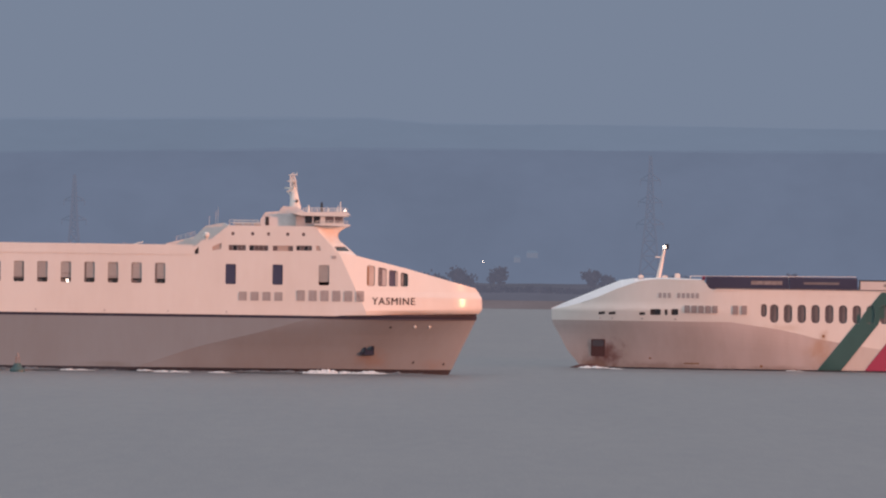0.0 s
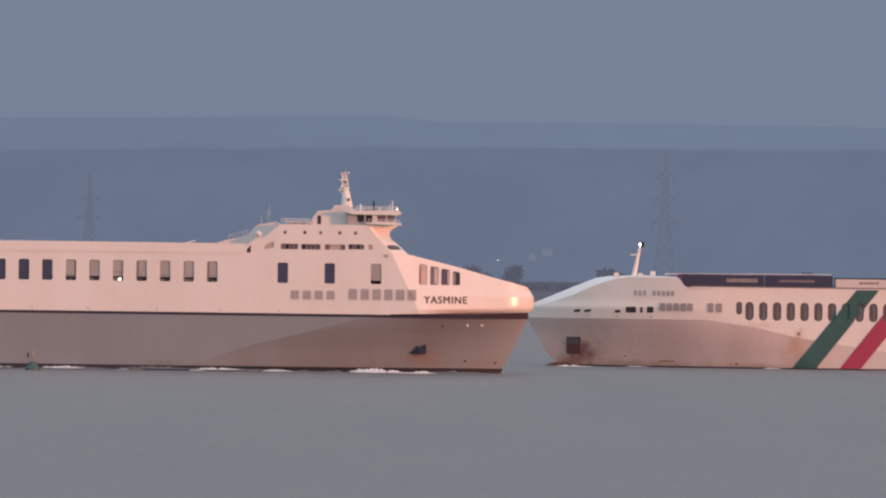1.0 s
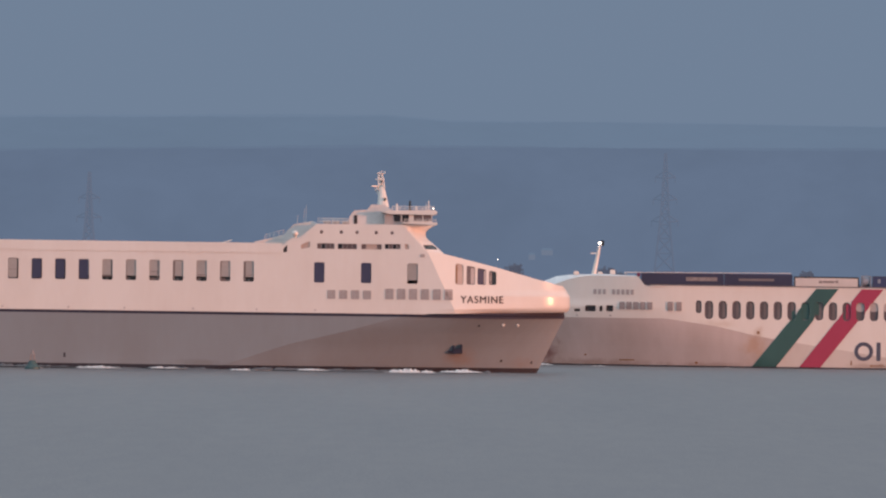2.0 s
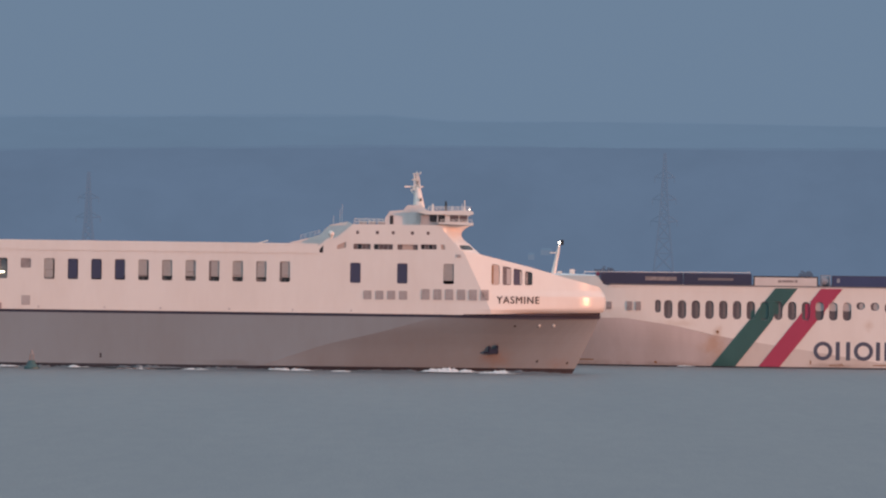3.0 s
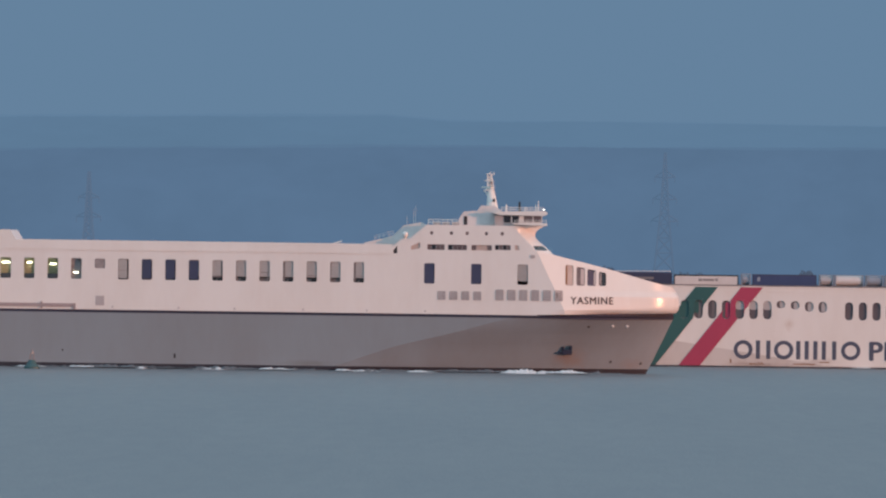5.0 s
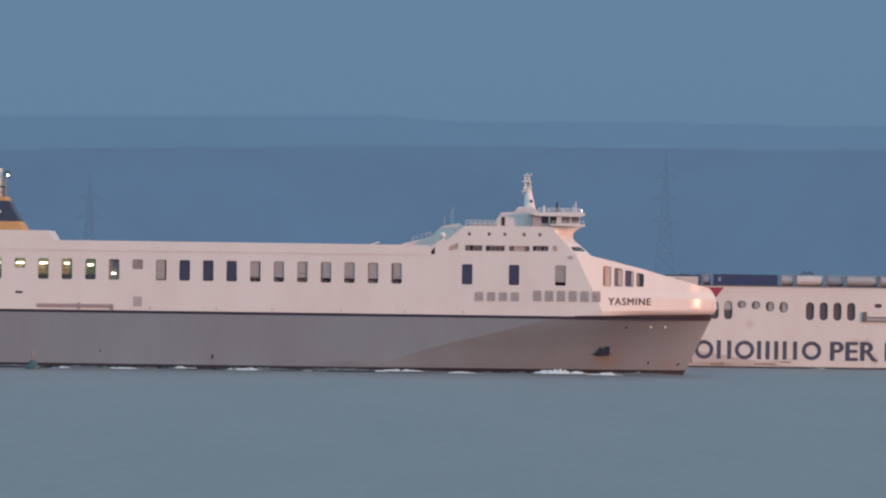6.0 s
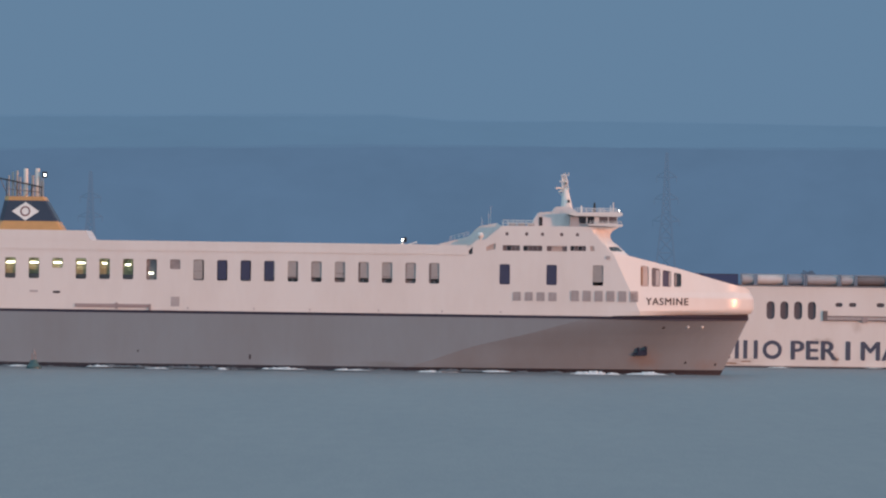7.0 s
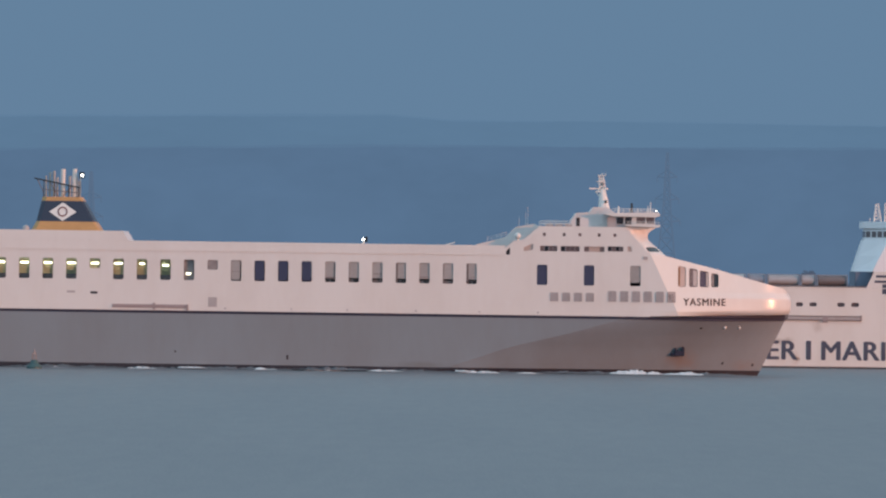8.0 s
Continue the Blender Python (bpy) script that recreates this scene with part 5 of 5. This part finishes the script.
        for za, zb in ((0.36, 2.0), (2.0, 4.0), (4.0, 7.0), (7.0, 10.07), (13.87, 16.64)):
            quad(za, zb)
        last = 40.0
        for h in slots:
            quad(10.07, 13.87, (last, h[0]))
            last = h[1]
            for corner, arc in rounded(h):
                mid = arc[len(arc) // 2]
                lo, hi = at(mid[1])
                if lo < mid[0] < hi:
                    c = bm.verts.new((corner[0], -W - 0.1, corner[1]))
                    vs = [bm.verts.new((u, -W - 0.1, v)) for u, v in arc]
                    for n in range(len(vs) - 1):
                        bm.faces.new((c, vs[n], vs[n + 1]))
        put(name, bm, mat, label)

    stripe("green_stripe", 55.1, 60.0, 68.1, 72.7, GREEN, "dark green slanting stripe")
    for k, a, b, z0, z1, m in ((8, 0.05, 1.7, 10.3, 13.6, GREEN), (9, 0.05, 0.95, 11.2, 13.7, GREEN), (7, 0.9, 1.7, 10.2, 12.0, GREEN), (11, 0.75, 1.7, 10.3, 13.5, RED)):
        x = slots[k][0]
        put("slot_shutter", plate(upper, (x + a, x + b, z0, z1, 0.3, 0.4), 0.22), m, "shutter painted like the stripe")
    stripe("red_stripe", 64.85, 69.2, 77.5, 82.0, RED, "red slanting stripe")

    # big lettering; the line's own name is drawn as plain rings and upright bars
    def ring(a, b):
        bm = bmesh.new()
        c, hw, hh = (a + b) / 2, (b - a) / 2, 1.95
        pts = []
        for w, h in ((hw, hh), (hw - 0.78, hh - 0.78)):
            pts.append([(c + w * math.cos(i * math.pi / 16), 3.75 + h * math.sin(i * math.pi / 16)) for i in range(32)])
        o = [[bm.verts.new((x, -W - y, z)) for x, z in row] for row in pts for y in (0.045, 0.0)]
        for i in range(32):
            j = (i + 1) % 32
            bm.faces.new((o[0][i], o[0][j], o[2][j], o[2][i]))
            bm.faces.new((o[0][i], o[1][i], o[1][j], o[0][j]))
            bm.faces.new((o[2][i], o[2][j], o[3][j], o[3][i]))
        put("ring_mark", bm, LETTER, "plain slate blue ring")

    for a, b in ((76.14, 80.05), (84.5, 88.5), (98.4, 102.4)):
        ring(a, b)
    for a, b in ((80.75, 81.6), (82.9, 83.75), (89.1, 89.95), (90.85, 91.7), (92.65, 93.5), (94.4, 95.25), (96.55, 97.4)):
        put("bar_mark", box(a, b, -W - 0.045, -W - 0.002, 1.84, 5.66, 0.02), LETTER, "plain slate blue bar")
    for text, a, b in (("PER", 104.4, 113.7), ("I", 115.75, 116.45), ("MARI", 118.9, 131.9)):
        lettering(text, LETTER, s, a, b, 1.84, 5.62, -W - 0.01, "side_lettering", scale=K, label="large slate blue letters", bold=0.17, spacing=1.06)
    def flush(x, z):
        return Vector((x, -breadth(x, min(z, 17)), z))

    for k in range(9):
        if k != 3:
            x = 22.0 + 0.96 * k
            put("name_bar", plate(flush, (x, x + 0.62, 14.9, 15.95, 0.05, 0.05), -0.07, 0.1), FAINT)

    # fittings on the side
    for k in range(5):
        x = 27.35 + 1.43 * k
        louvre(flush, (x, x + 1.12, 11.85, 13.4, 0.12, 0.12), 0.16, s, VENT_FAR, VENT_DARK, K)
    for x in (37.3, 39.1):
        louvre(flush, (x, x + 1.15, 11.66, 13.5, 0.12, 0.12), 0.16, s, VENT_FAR, VENT_DARK, K)
    put("pilot_rail", box(111.0, 127.0, -W - 0.3, -W - 0.003, 10.1, 10.8, 0.08), VENT)
    for z in (10.02, 10.85):
        put("pilot_rail_post", rod((111.0, -W - 0.3, z), (127.0, -W - 0.3, z), 0.09, n=8), RAIL_DARK)
    put("pilot_rail_post", box(110.8, 111.75, -W - 0.35, -W - 0.003, 9.9, 11.95, 0.06), RAIL_DARK)
    put("pilot_rail_post", box(118.9, 120.0, -W - 0.4, -W - 0.003, 9.6, 10.9, 0.06), VENT_FAR)
    put("pilot_rail_post", box(126.6, 127.05, -W - 0.36, -W - 0.003, 9.95, 11.1, 0.06), VENT_FAR)
    put("anchor_pocket", plate(flush, (8.3, 11.2, 2.5, 6.1, 0.25, 0.25), -0.1, 0.2), RUST_RED, "rust red anchor pocket")
    put("anchor", plate(flush, (8.6, 10.9, 4.6, 5.9, 0.3, 0.3), -0.16, 0.2), DIM)
    for x0, x1, z0, z1 in ((113.6, 114.3, 1.5, 2.3), (79.5, 82.5, 0.6, 0.95)):
        bm = bmesh.new()
        n = 5
        for k in range(n):
            xa, xb = x0 + (x1 - x0) * k / n, x0 + (x1 - x0) * (k + 0.8) / n
            zc = z1 - (z1 - z0) * 0.35 * ((k * 7) % 5) / 5
            v = [bm.verts.new((x, -breadth(x, z) - 0.025, z)) for x, z in ((xa, z0 + 0.2 * k), (xb, z0), (xb, zc), (xa, zc))]
            bm.faces.new(v)
        put("rust_streak", bm, RUST)
    put("outlet", plate(flush, (55.9, 56.5, 7.1, 7.7, 0.25, 0.25), -0.08, 0.1), RUST)
    for x, z, w, h in ((27.5, 1.2, 3.2, 0.25), (20.3, 2.1, 0.5, 0.35), (43.2, 0.7, 0.6, 0.5), (75.4, 0.9, 0.3, 0.9), (88.5, 0.75, 4.5, 0.22), (94.0, 1.2, 2.0, 0.2)):
        put("scrape", plate(flush, (x, x + w, z, z + h, min(w, h) / 3, min(w, h) / 3), -0.03, 0.05), RUST)
    for x in (9.9, 12.4, 18.5, 25.3):
        put("fairlead", box(x, x + 0.7, -breadth(x, 10.5) - 0.12, -breadth(x, 10.5) + 0.2, 10.35, 10.75, 0.05), VENT)
    # foremast and foredeck
    put("foremast", rod((22.2, 0, 18.9), (23.4, 0, 25.0), 0.55, 0.26, 10), WHITE_FAR, "raked white foremast")
    put("mast_bracket", box(21.5, 22.9, -0.2, 0.2, 23.25, 23.5, 0.04), WHITE_FAR)
    put("mast_lamp", ball((23.4, -0.6, 25.5), 0.24), LAMP, "lit white masthead lamp")
    put("lamp_hood", box(23.6, 24.3, -0.6, 0.3, 25.0, 26.1, 0.08), BLACK)
    for x, h in ((18.4, 0.6), (23.4, 0.55), (26.0, 1.0)):
        put("vent_head", box(x - 0.5, x + 0.6, -4.5, -3.4, 18.9, 19.0 + h, 0.15), WHITE_FAR)
    put("red_lamp", box(31.0, 31.7, -9.7, -9.0, 18.7, 19.5, 0.1), RED)
    bm = rod((28.5, -8.4, 19.5), (63.0, -8.4, 19.75), 0.08, n=6)
    for x in (28.6, 49.05, 62.9):
        rod((x, -8.4, 15.4), (x, -8.4, 19.6), 0.06, n=5, bm=bm)
    put("wire_rail", bm, WHITE_FAR)

    # bridge house aft: faceted front in shade, white side
    def house(z):
        k = (z - 16.6) / 10.0
        return 124.4 + 3.2 * k, 127.3 + 5.0 * k
    bm = bmesh.new()
    rings = []
    for z in (20.2, 23.5, 26.8):
        f, c = house(z)
        pl = [(f, 5), (f, -5), (c, -W), (160, -W), (160, W), (c, W)]
        rings.append([bm.verts.new((x, y, z)) for x, y in pl])
    for a, b in zip(rings, rings[1:]):
        for i in range(6):
            j = (i + 1) % 6
            bm.faces.new((a[i], a[j], b[j], b[i]))
    bm.faces.new(rings[-1])
    bm.faces.new(rings[0][::-1])
    # shade under the overhanging front is painted as a dark blue base
    put("house_base", box(125.7, 158, -11.0, 11.0, 15.4, 20.197), SHADE_BLUE, "bridge house base, recess shade painted dark blue")
    for y0, y1 in ((-W, -W + 0.4), (W - 0.4, W)):
        put("house_side", prism([(127.9, 16.86), (129.5, 20.197), (160, 20.197), (160, 16.86)], y0, y1), WHITE_FAR)
    # bridge house, band and roof take the white lightened for sky light
    put("bridge_house", bm, SKYLIT_WHITE, "white bridge house with a shaded front")
    def plan(f, c, w):
        return [(f, 5), (f, -5), (c, -w), (150, -w), (150, w), (c, w)]

    put("wheelhouse_band", slab(plan(128.0, 133.6, W), 26.803, 28.95), SKYLIT_WHITE)
    for k in range(5):
        u, v = Vector((128.0, -5, 0)), Vector((133.6, -W, 0))
        p, q, out = u + (v - u) * (k + 0.12) / 5, u + (v - u) * (k + 0.88) / 5, Vector((-0.06, -0.04, 0))
        bm = bmesh.new()
        c = [bm.verts.new((e.x + d.x, e.y + d.y, z)) for d in (out, Vector((0.02, 0.02, 0))) for e, z in ((p, 27.35), (q, 27.35), (q, 28.6), (p, 28.6))]
        bm.faces.new(c[:4])
        for i in range(4):
            j = (i + 1) % 4
            bm.faces.new((c[i], c[4 + i], c[4 + j], c[j]))
        put("bridge_window", bm, SOFT_GLASS if k == 3 else DUSK_GLASS)
    for k in range(4):
        put("bridge_window", box(127.92, 127.997, -4.8 + 2.4 * k, -2.6 + 2.4 * k, 27.35, 28.6), SOFT_GLASS)
        put("bridge_window", box(134.2 + 1.9 * k, 135.8 + 1.9 * k, -W - 0.07, -W - 0.003, 27.35, 28.6), GLASS)
    put("wheelhouse_roof", slab(plan(127.3, 133.8, W + 0.5), 29.2, 30.6), SKYLIT_WHITE)
    put("roof_support", slab(plan(128.2, 133.8, W - 0.1), 28.953, 29.197), WHITE_FAR)
    bm = bmesh.new()
    for sx, sy in ((-1, -1), (1, -1), (1, 1), (-1, 1)):
        rod((130.6 + sx * 0.75, -3 + sy * 0.75, 30.6), (130.5 + sx * 0.25, -3 + sy * 0.25, 34.3), 0.14, 0.1, 6, bm)
    for k in range(5):
        z, w = 31.0 + k * 0.7, 0.7 - 0.1 * k
        box(130.55 - w, 130.55 + w, -3 - w, -3 + w, z, z + 0.1, bm=bm)
        rod((130.55 - w, -3 - w, z), (130.55 + w, -3 - w, z + 0.7), 0.08, n=5, bm=bm)
    put("roof_mast", bm, WHITE_FAR, "slim white lattice mast")
    for x, y, z, r in ((129.0, -4, 31.5, 0.08), (132.2, -2, 34.6, 0.16), (133.2, -4, 33.0, 0.14)):
        put("roof_mast", rod((x, y, 30.6), (x, y, z), r, r * 0.6, 8), WHITE_FAR)
    for z0, z1, x in ((19.0, 19.5, 129.9), (17.9, 18.4, 129.6)):
        put("side_stripe", box(x, 150, -W - 0.06, -W - 0.003, z0, z1), LETTER)
    put("emblem_shape", box(131.2, 138, -W - 0.06, -W - 0.003, 15.6, 17.6, 0.02), LETTER)
    return s


def far_cargo():
    g = "cargo on the far ship's deck"
    def on(x0, x1, top, mat, label, marks=(), cap=None):
        trailer(movers_far, x0 * K, x1 * K, -8.9 * K, 15.4 * K, top * K, mat, label, g, marks=marks, cap=cap)
    on(31.9, 48.9, 19.5, TARP_NAVY, "long navy blue curtain-sided trailer with faded lettering", ((9.6, 16.3, 2.6, 3.4, VENT_DARK),))
    on(49.2, 63.2, 19.5, TARP_NAVY, "navy blue curtain-sided trailer with a pale line of lettering", ((3.0, 10.6, 2.75, 3.25, TARP_DARK),))
    on(63.7, 77.0, 19.1, TARP_WHITE, "white box trailer with small dark lettering", ((5.2, 6.0, 2.45, 3.0, VENT_DARK), (6.15, 8.6, 2.5, 3.0, VENT_DARK), (8.75, 9.4, 2.5, 3.1, VENT_DARK)), BLACK)
    on(80.0, 93.2, 19.35, TARP_BLUE, "dark blue container trailer", ((1.0, 1.6, 2.6, 3.5, FRAME),))
    for x0, x1, m, l in ((77.6, 79.6, FRAME, "pale blue grey framed tank"), (93.8, 96.8, TANK, "dull steel tank in a frame"), (97.0, 103.0, TARP_WHITE, "white tank in a steel frame"), (103.4, 107.1, FRAME, "blue grey tank in a frame"), (107.4, 114.2, TANK, "dull steel tank in a long frame"), (114.4, 117.6, TANK, "dull steel tank in a short frame"), (117.8, 124.2, TARP_DARK, "dark grey tank in a long frame")):
        tank_container(x0 * K, x1 * K, -8.9 * K, 15.4 * K, 19.45 * K, m, l)


def near_cargo():
    g = "trailers on the near ship's car deck"
    for k, (x0, x1) in enumerate(((-75.0, -61.2), (-88.85, -75.25), (-96.5, -89.1))):
        trailer(movers_near, x0, x1, -11.52, 16.4, 21.05, TARP_GREY, "grey curtain-sided trailer on the car deck", g, cap=TARP_GREY)


def deck_light():
    ob = tagged(part("vehicle_lamp", ball((0, 0, 0), 0.19), LAMP), "small bright vehicle lamp moving on the car deck", "lamp")
    return ob


# ---- what moves ----
def ship_near(t):
    return Vector((68.9 + 7.244 * (t - 8), 1413.0, 0.8))


def ship_far(t):
    return Vector((26.94 - 8.587 * t, 1526.0 + 12.6 * K, -0.06))


def motions(lamp_ob):
    for movers, path in ((movers_near, ship_near), (movers_far, ship_far)):
        for k, (ob, off) in enumerate(movers):
            if ob.name.startswith(("wash_foam", "swell")):
                # broken water heaves beside the hull as it is carried along
                walk(ob, [(t, Matrix.Translation(path(t) + off + Vector((0.7 * math.sin(1.3 * t + 2.1 * k), 0, 0.06 + 0.16 * math.sin(2.4 * t + 1.7 * k))))) for t in steps(0.0, 8.0, 0.5)])
            else:
                walk(ob, [(t, Matrix.Translation(path(t) + off)) for t in (0.0, 4.0, 8.0)])
    # the radar scanner makes 24 turns a minute
    for ob in turning:
        walk(ob, [(t, pose(-38.45, 0, 35.7, 0, 0, 144 * (t - 2.9))) for t in steps(0.0, 8.0, 0.25)])
    walk(lamp_ob, [(t, Matrix.Translation(ship_near(t) + Vector((x, -12.62, 16.93)))) for t, x in ((0.0, -81.75), (1.0, -81.7), (1.6, -81.55), (2.4, -79.8), (4.0, -79.75), (8.0, -79.75))])


def nest(ship, under):
    """Puts small pieces under the part that carries them."""
    base = {}
    for o in ship.children:
        base.setdefault(o.name.split(".")[0], o)
    for o in list(ship.children):
        host = base.get(under.get(o.name.split(".")[0], ""))
        if host and host is not o:
            o.parent = host


setting()
hedge()
for x, h, w, k in ((18, 18.5, 13, 1), (37.3, 19.5, 11, 2), (84.5, 18, 10, 3), (93.5, 16, 9, 4), (188.0, 18, 9, 6), (128, 15, 14, 7), (4, 14, 13, 8)):
    tree(x, 3684, 8.0, h - 6, w, k)
pylon(-186.0, 3740, 8.5, 58.0, ((0.59, 6.4), (0.765, 5.4)), 1.5)
pylon(116.5, 3740, 8.5, 72.0, ((0.5, 7.0), (0.66, 6.2), (0.82, 5.2)))
for x, z, w in ((65.5, 28.6, 7.0), (56.0, 25.6, 4.0)):
    farmhouse(x, z, w)
hill_light()
buoy()
nest(near_ship(), {
    "bridge_window": "wheelhouse", "mullion": "wheelhouse", "window_sill": "wheelhouse", "window_pane": "block_side", "window_lining": "block_side", "porthole": "block_side",
    "side_door": "block_side", "side_window": "block_side", "front_window": "block_front", "bow_window": "fore_plating", "window_blind": "fore_plating", "exhaust_pipe": "funnel_cap",
    "pipe_brace": "funnel_cap", "brace_post": "funnel_cap", "funnel_lamp": "funnel_cap", "lamp_hood": "funnel_cap", "lamp_post": "funnel_cap",
    "strip_light": "deck_ceiling", "crash_barrier": "deck_floor", "louvre": "side_plating", "shutter": "side_plating", "pad_eye": "side_plating", "shutter_rib": "side_plating", "lashing_post": "deck_floor", "lashing_strap": "deck_floor",
    "mast_platform": "signal_mast", "mast_core": "signal_mast", "mast_lamp": "signal_mast", "house_door": "aft_house",
    "aerial": "wheelhouse_roof", "bow_light": "wheelhouse_roof", "draught_mark": "hull", "bow_mark": "hull", "hawse_fairlead": "hull", "radome_stand": "stair_house"})
near_cargo()
for x, n, h, k in ((-30.5, 11.5, 0.9, 1), (-21.8, 8.5, 0.6, 2), (-50.8, 6.5, 0.4, 3), (-61.5, 9.0, 0.5, 4), (-65.5, 3.5, 0.4, 5), (-79.5, 7.5, 0.35, 6), (-92.0, 9.0, 0.5, 7), (-104.5, 5.0, 0.4, 8), (-117.5, 6.0, 0.35, 9), (-128.0, 6.0, 0.4, 10), (-145.0, 5.0, 0.35, 11)):
    foam(x, n, h, k, "foam along the near ship", movers_near, -14.0)
for x, n, h, k in ((-15.0, 14.0, 0.45, 31), (-40.0, 22.0, 0.5, 32), (-57.0, 15.0, 0.55, 33), (-73.0, 21.0, 0.5, 34), (-90.0, 17.0, 0.6, 35), (-108.0, 23.0, 0.5, 36), (-124.0, 15.0, 0.55, 37), (-143.0, 25.0, 0.5, 38)):
    foam(x, n, h, k, "swell along the near ship", movers_near, -13.4, swell=True)
nest(far_ship(), {
    "slot_lining": "side_plating", "slot_screen": "side_plating", "mooring_port": "fore_plating", "slot_shutter": "side_plating", "slot_post": "side_plating", "bridge_window": "wheelhouse_band", "roof_mast": "wheelhouse_roof",
    "rust_streak": "lower_hull", "scrape": "lower_hull", "louvre": "fore_plating", "pilot_rail_post": "pilot_rail", "mast_bracket": "foremast", "mast_lamp": "foremast",
    "lamp_hood": "foremast", "fairlead": "fore_plating", "vent_head": "whaleback", "anchor_pocket": "lower_hull"})
far_cargo()
for x, n, h, k in ((9.0, 7.0, 0.5, 20), (13.0, 4.0, 0.3, 21), (24.0, 5.0, 0.22, 22), (52.0, 4.0, 0.22, 23), (106.0, 5.0, 0.25, 24), (125.0, 4.0, 0.2, 25)):
    foam(x, n, h, k, "foam along the far ship", movers_far, -12.6 * K - 0.8)
motions(deck_light())
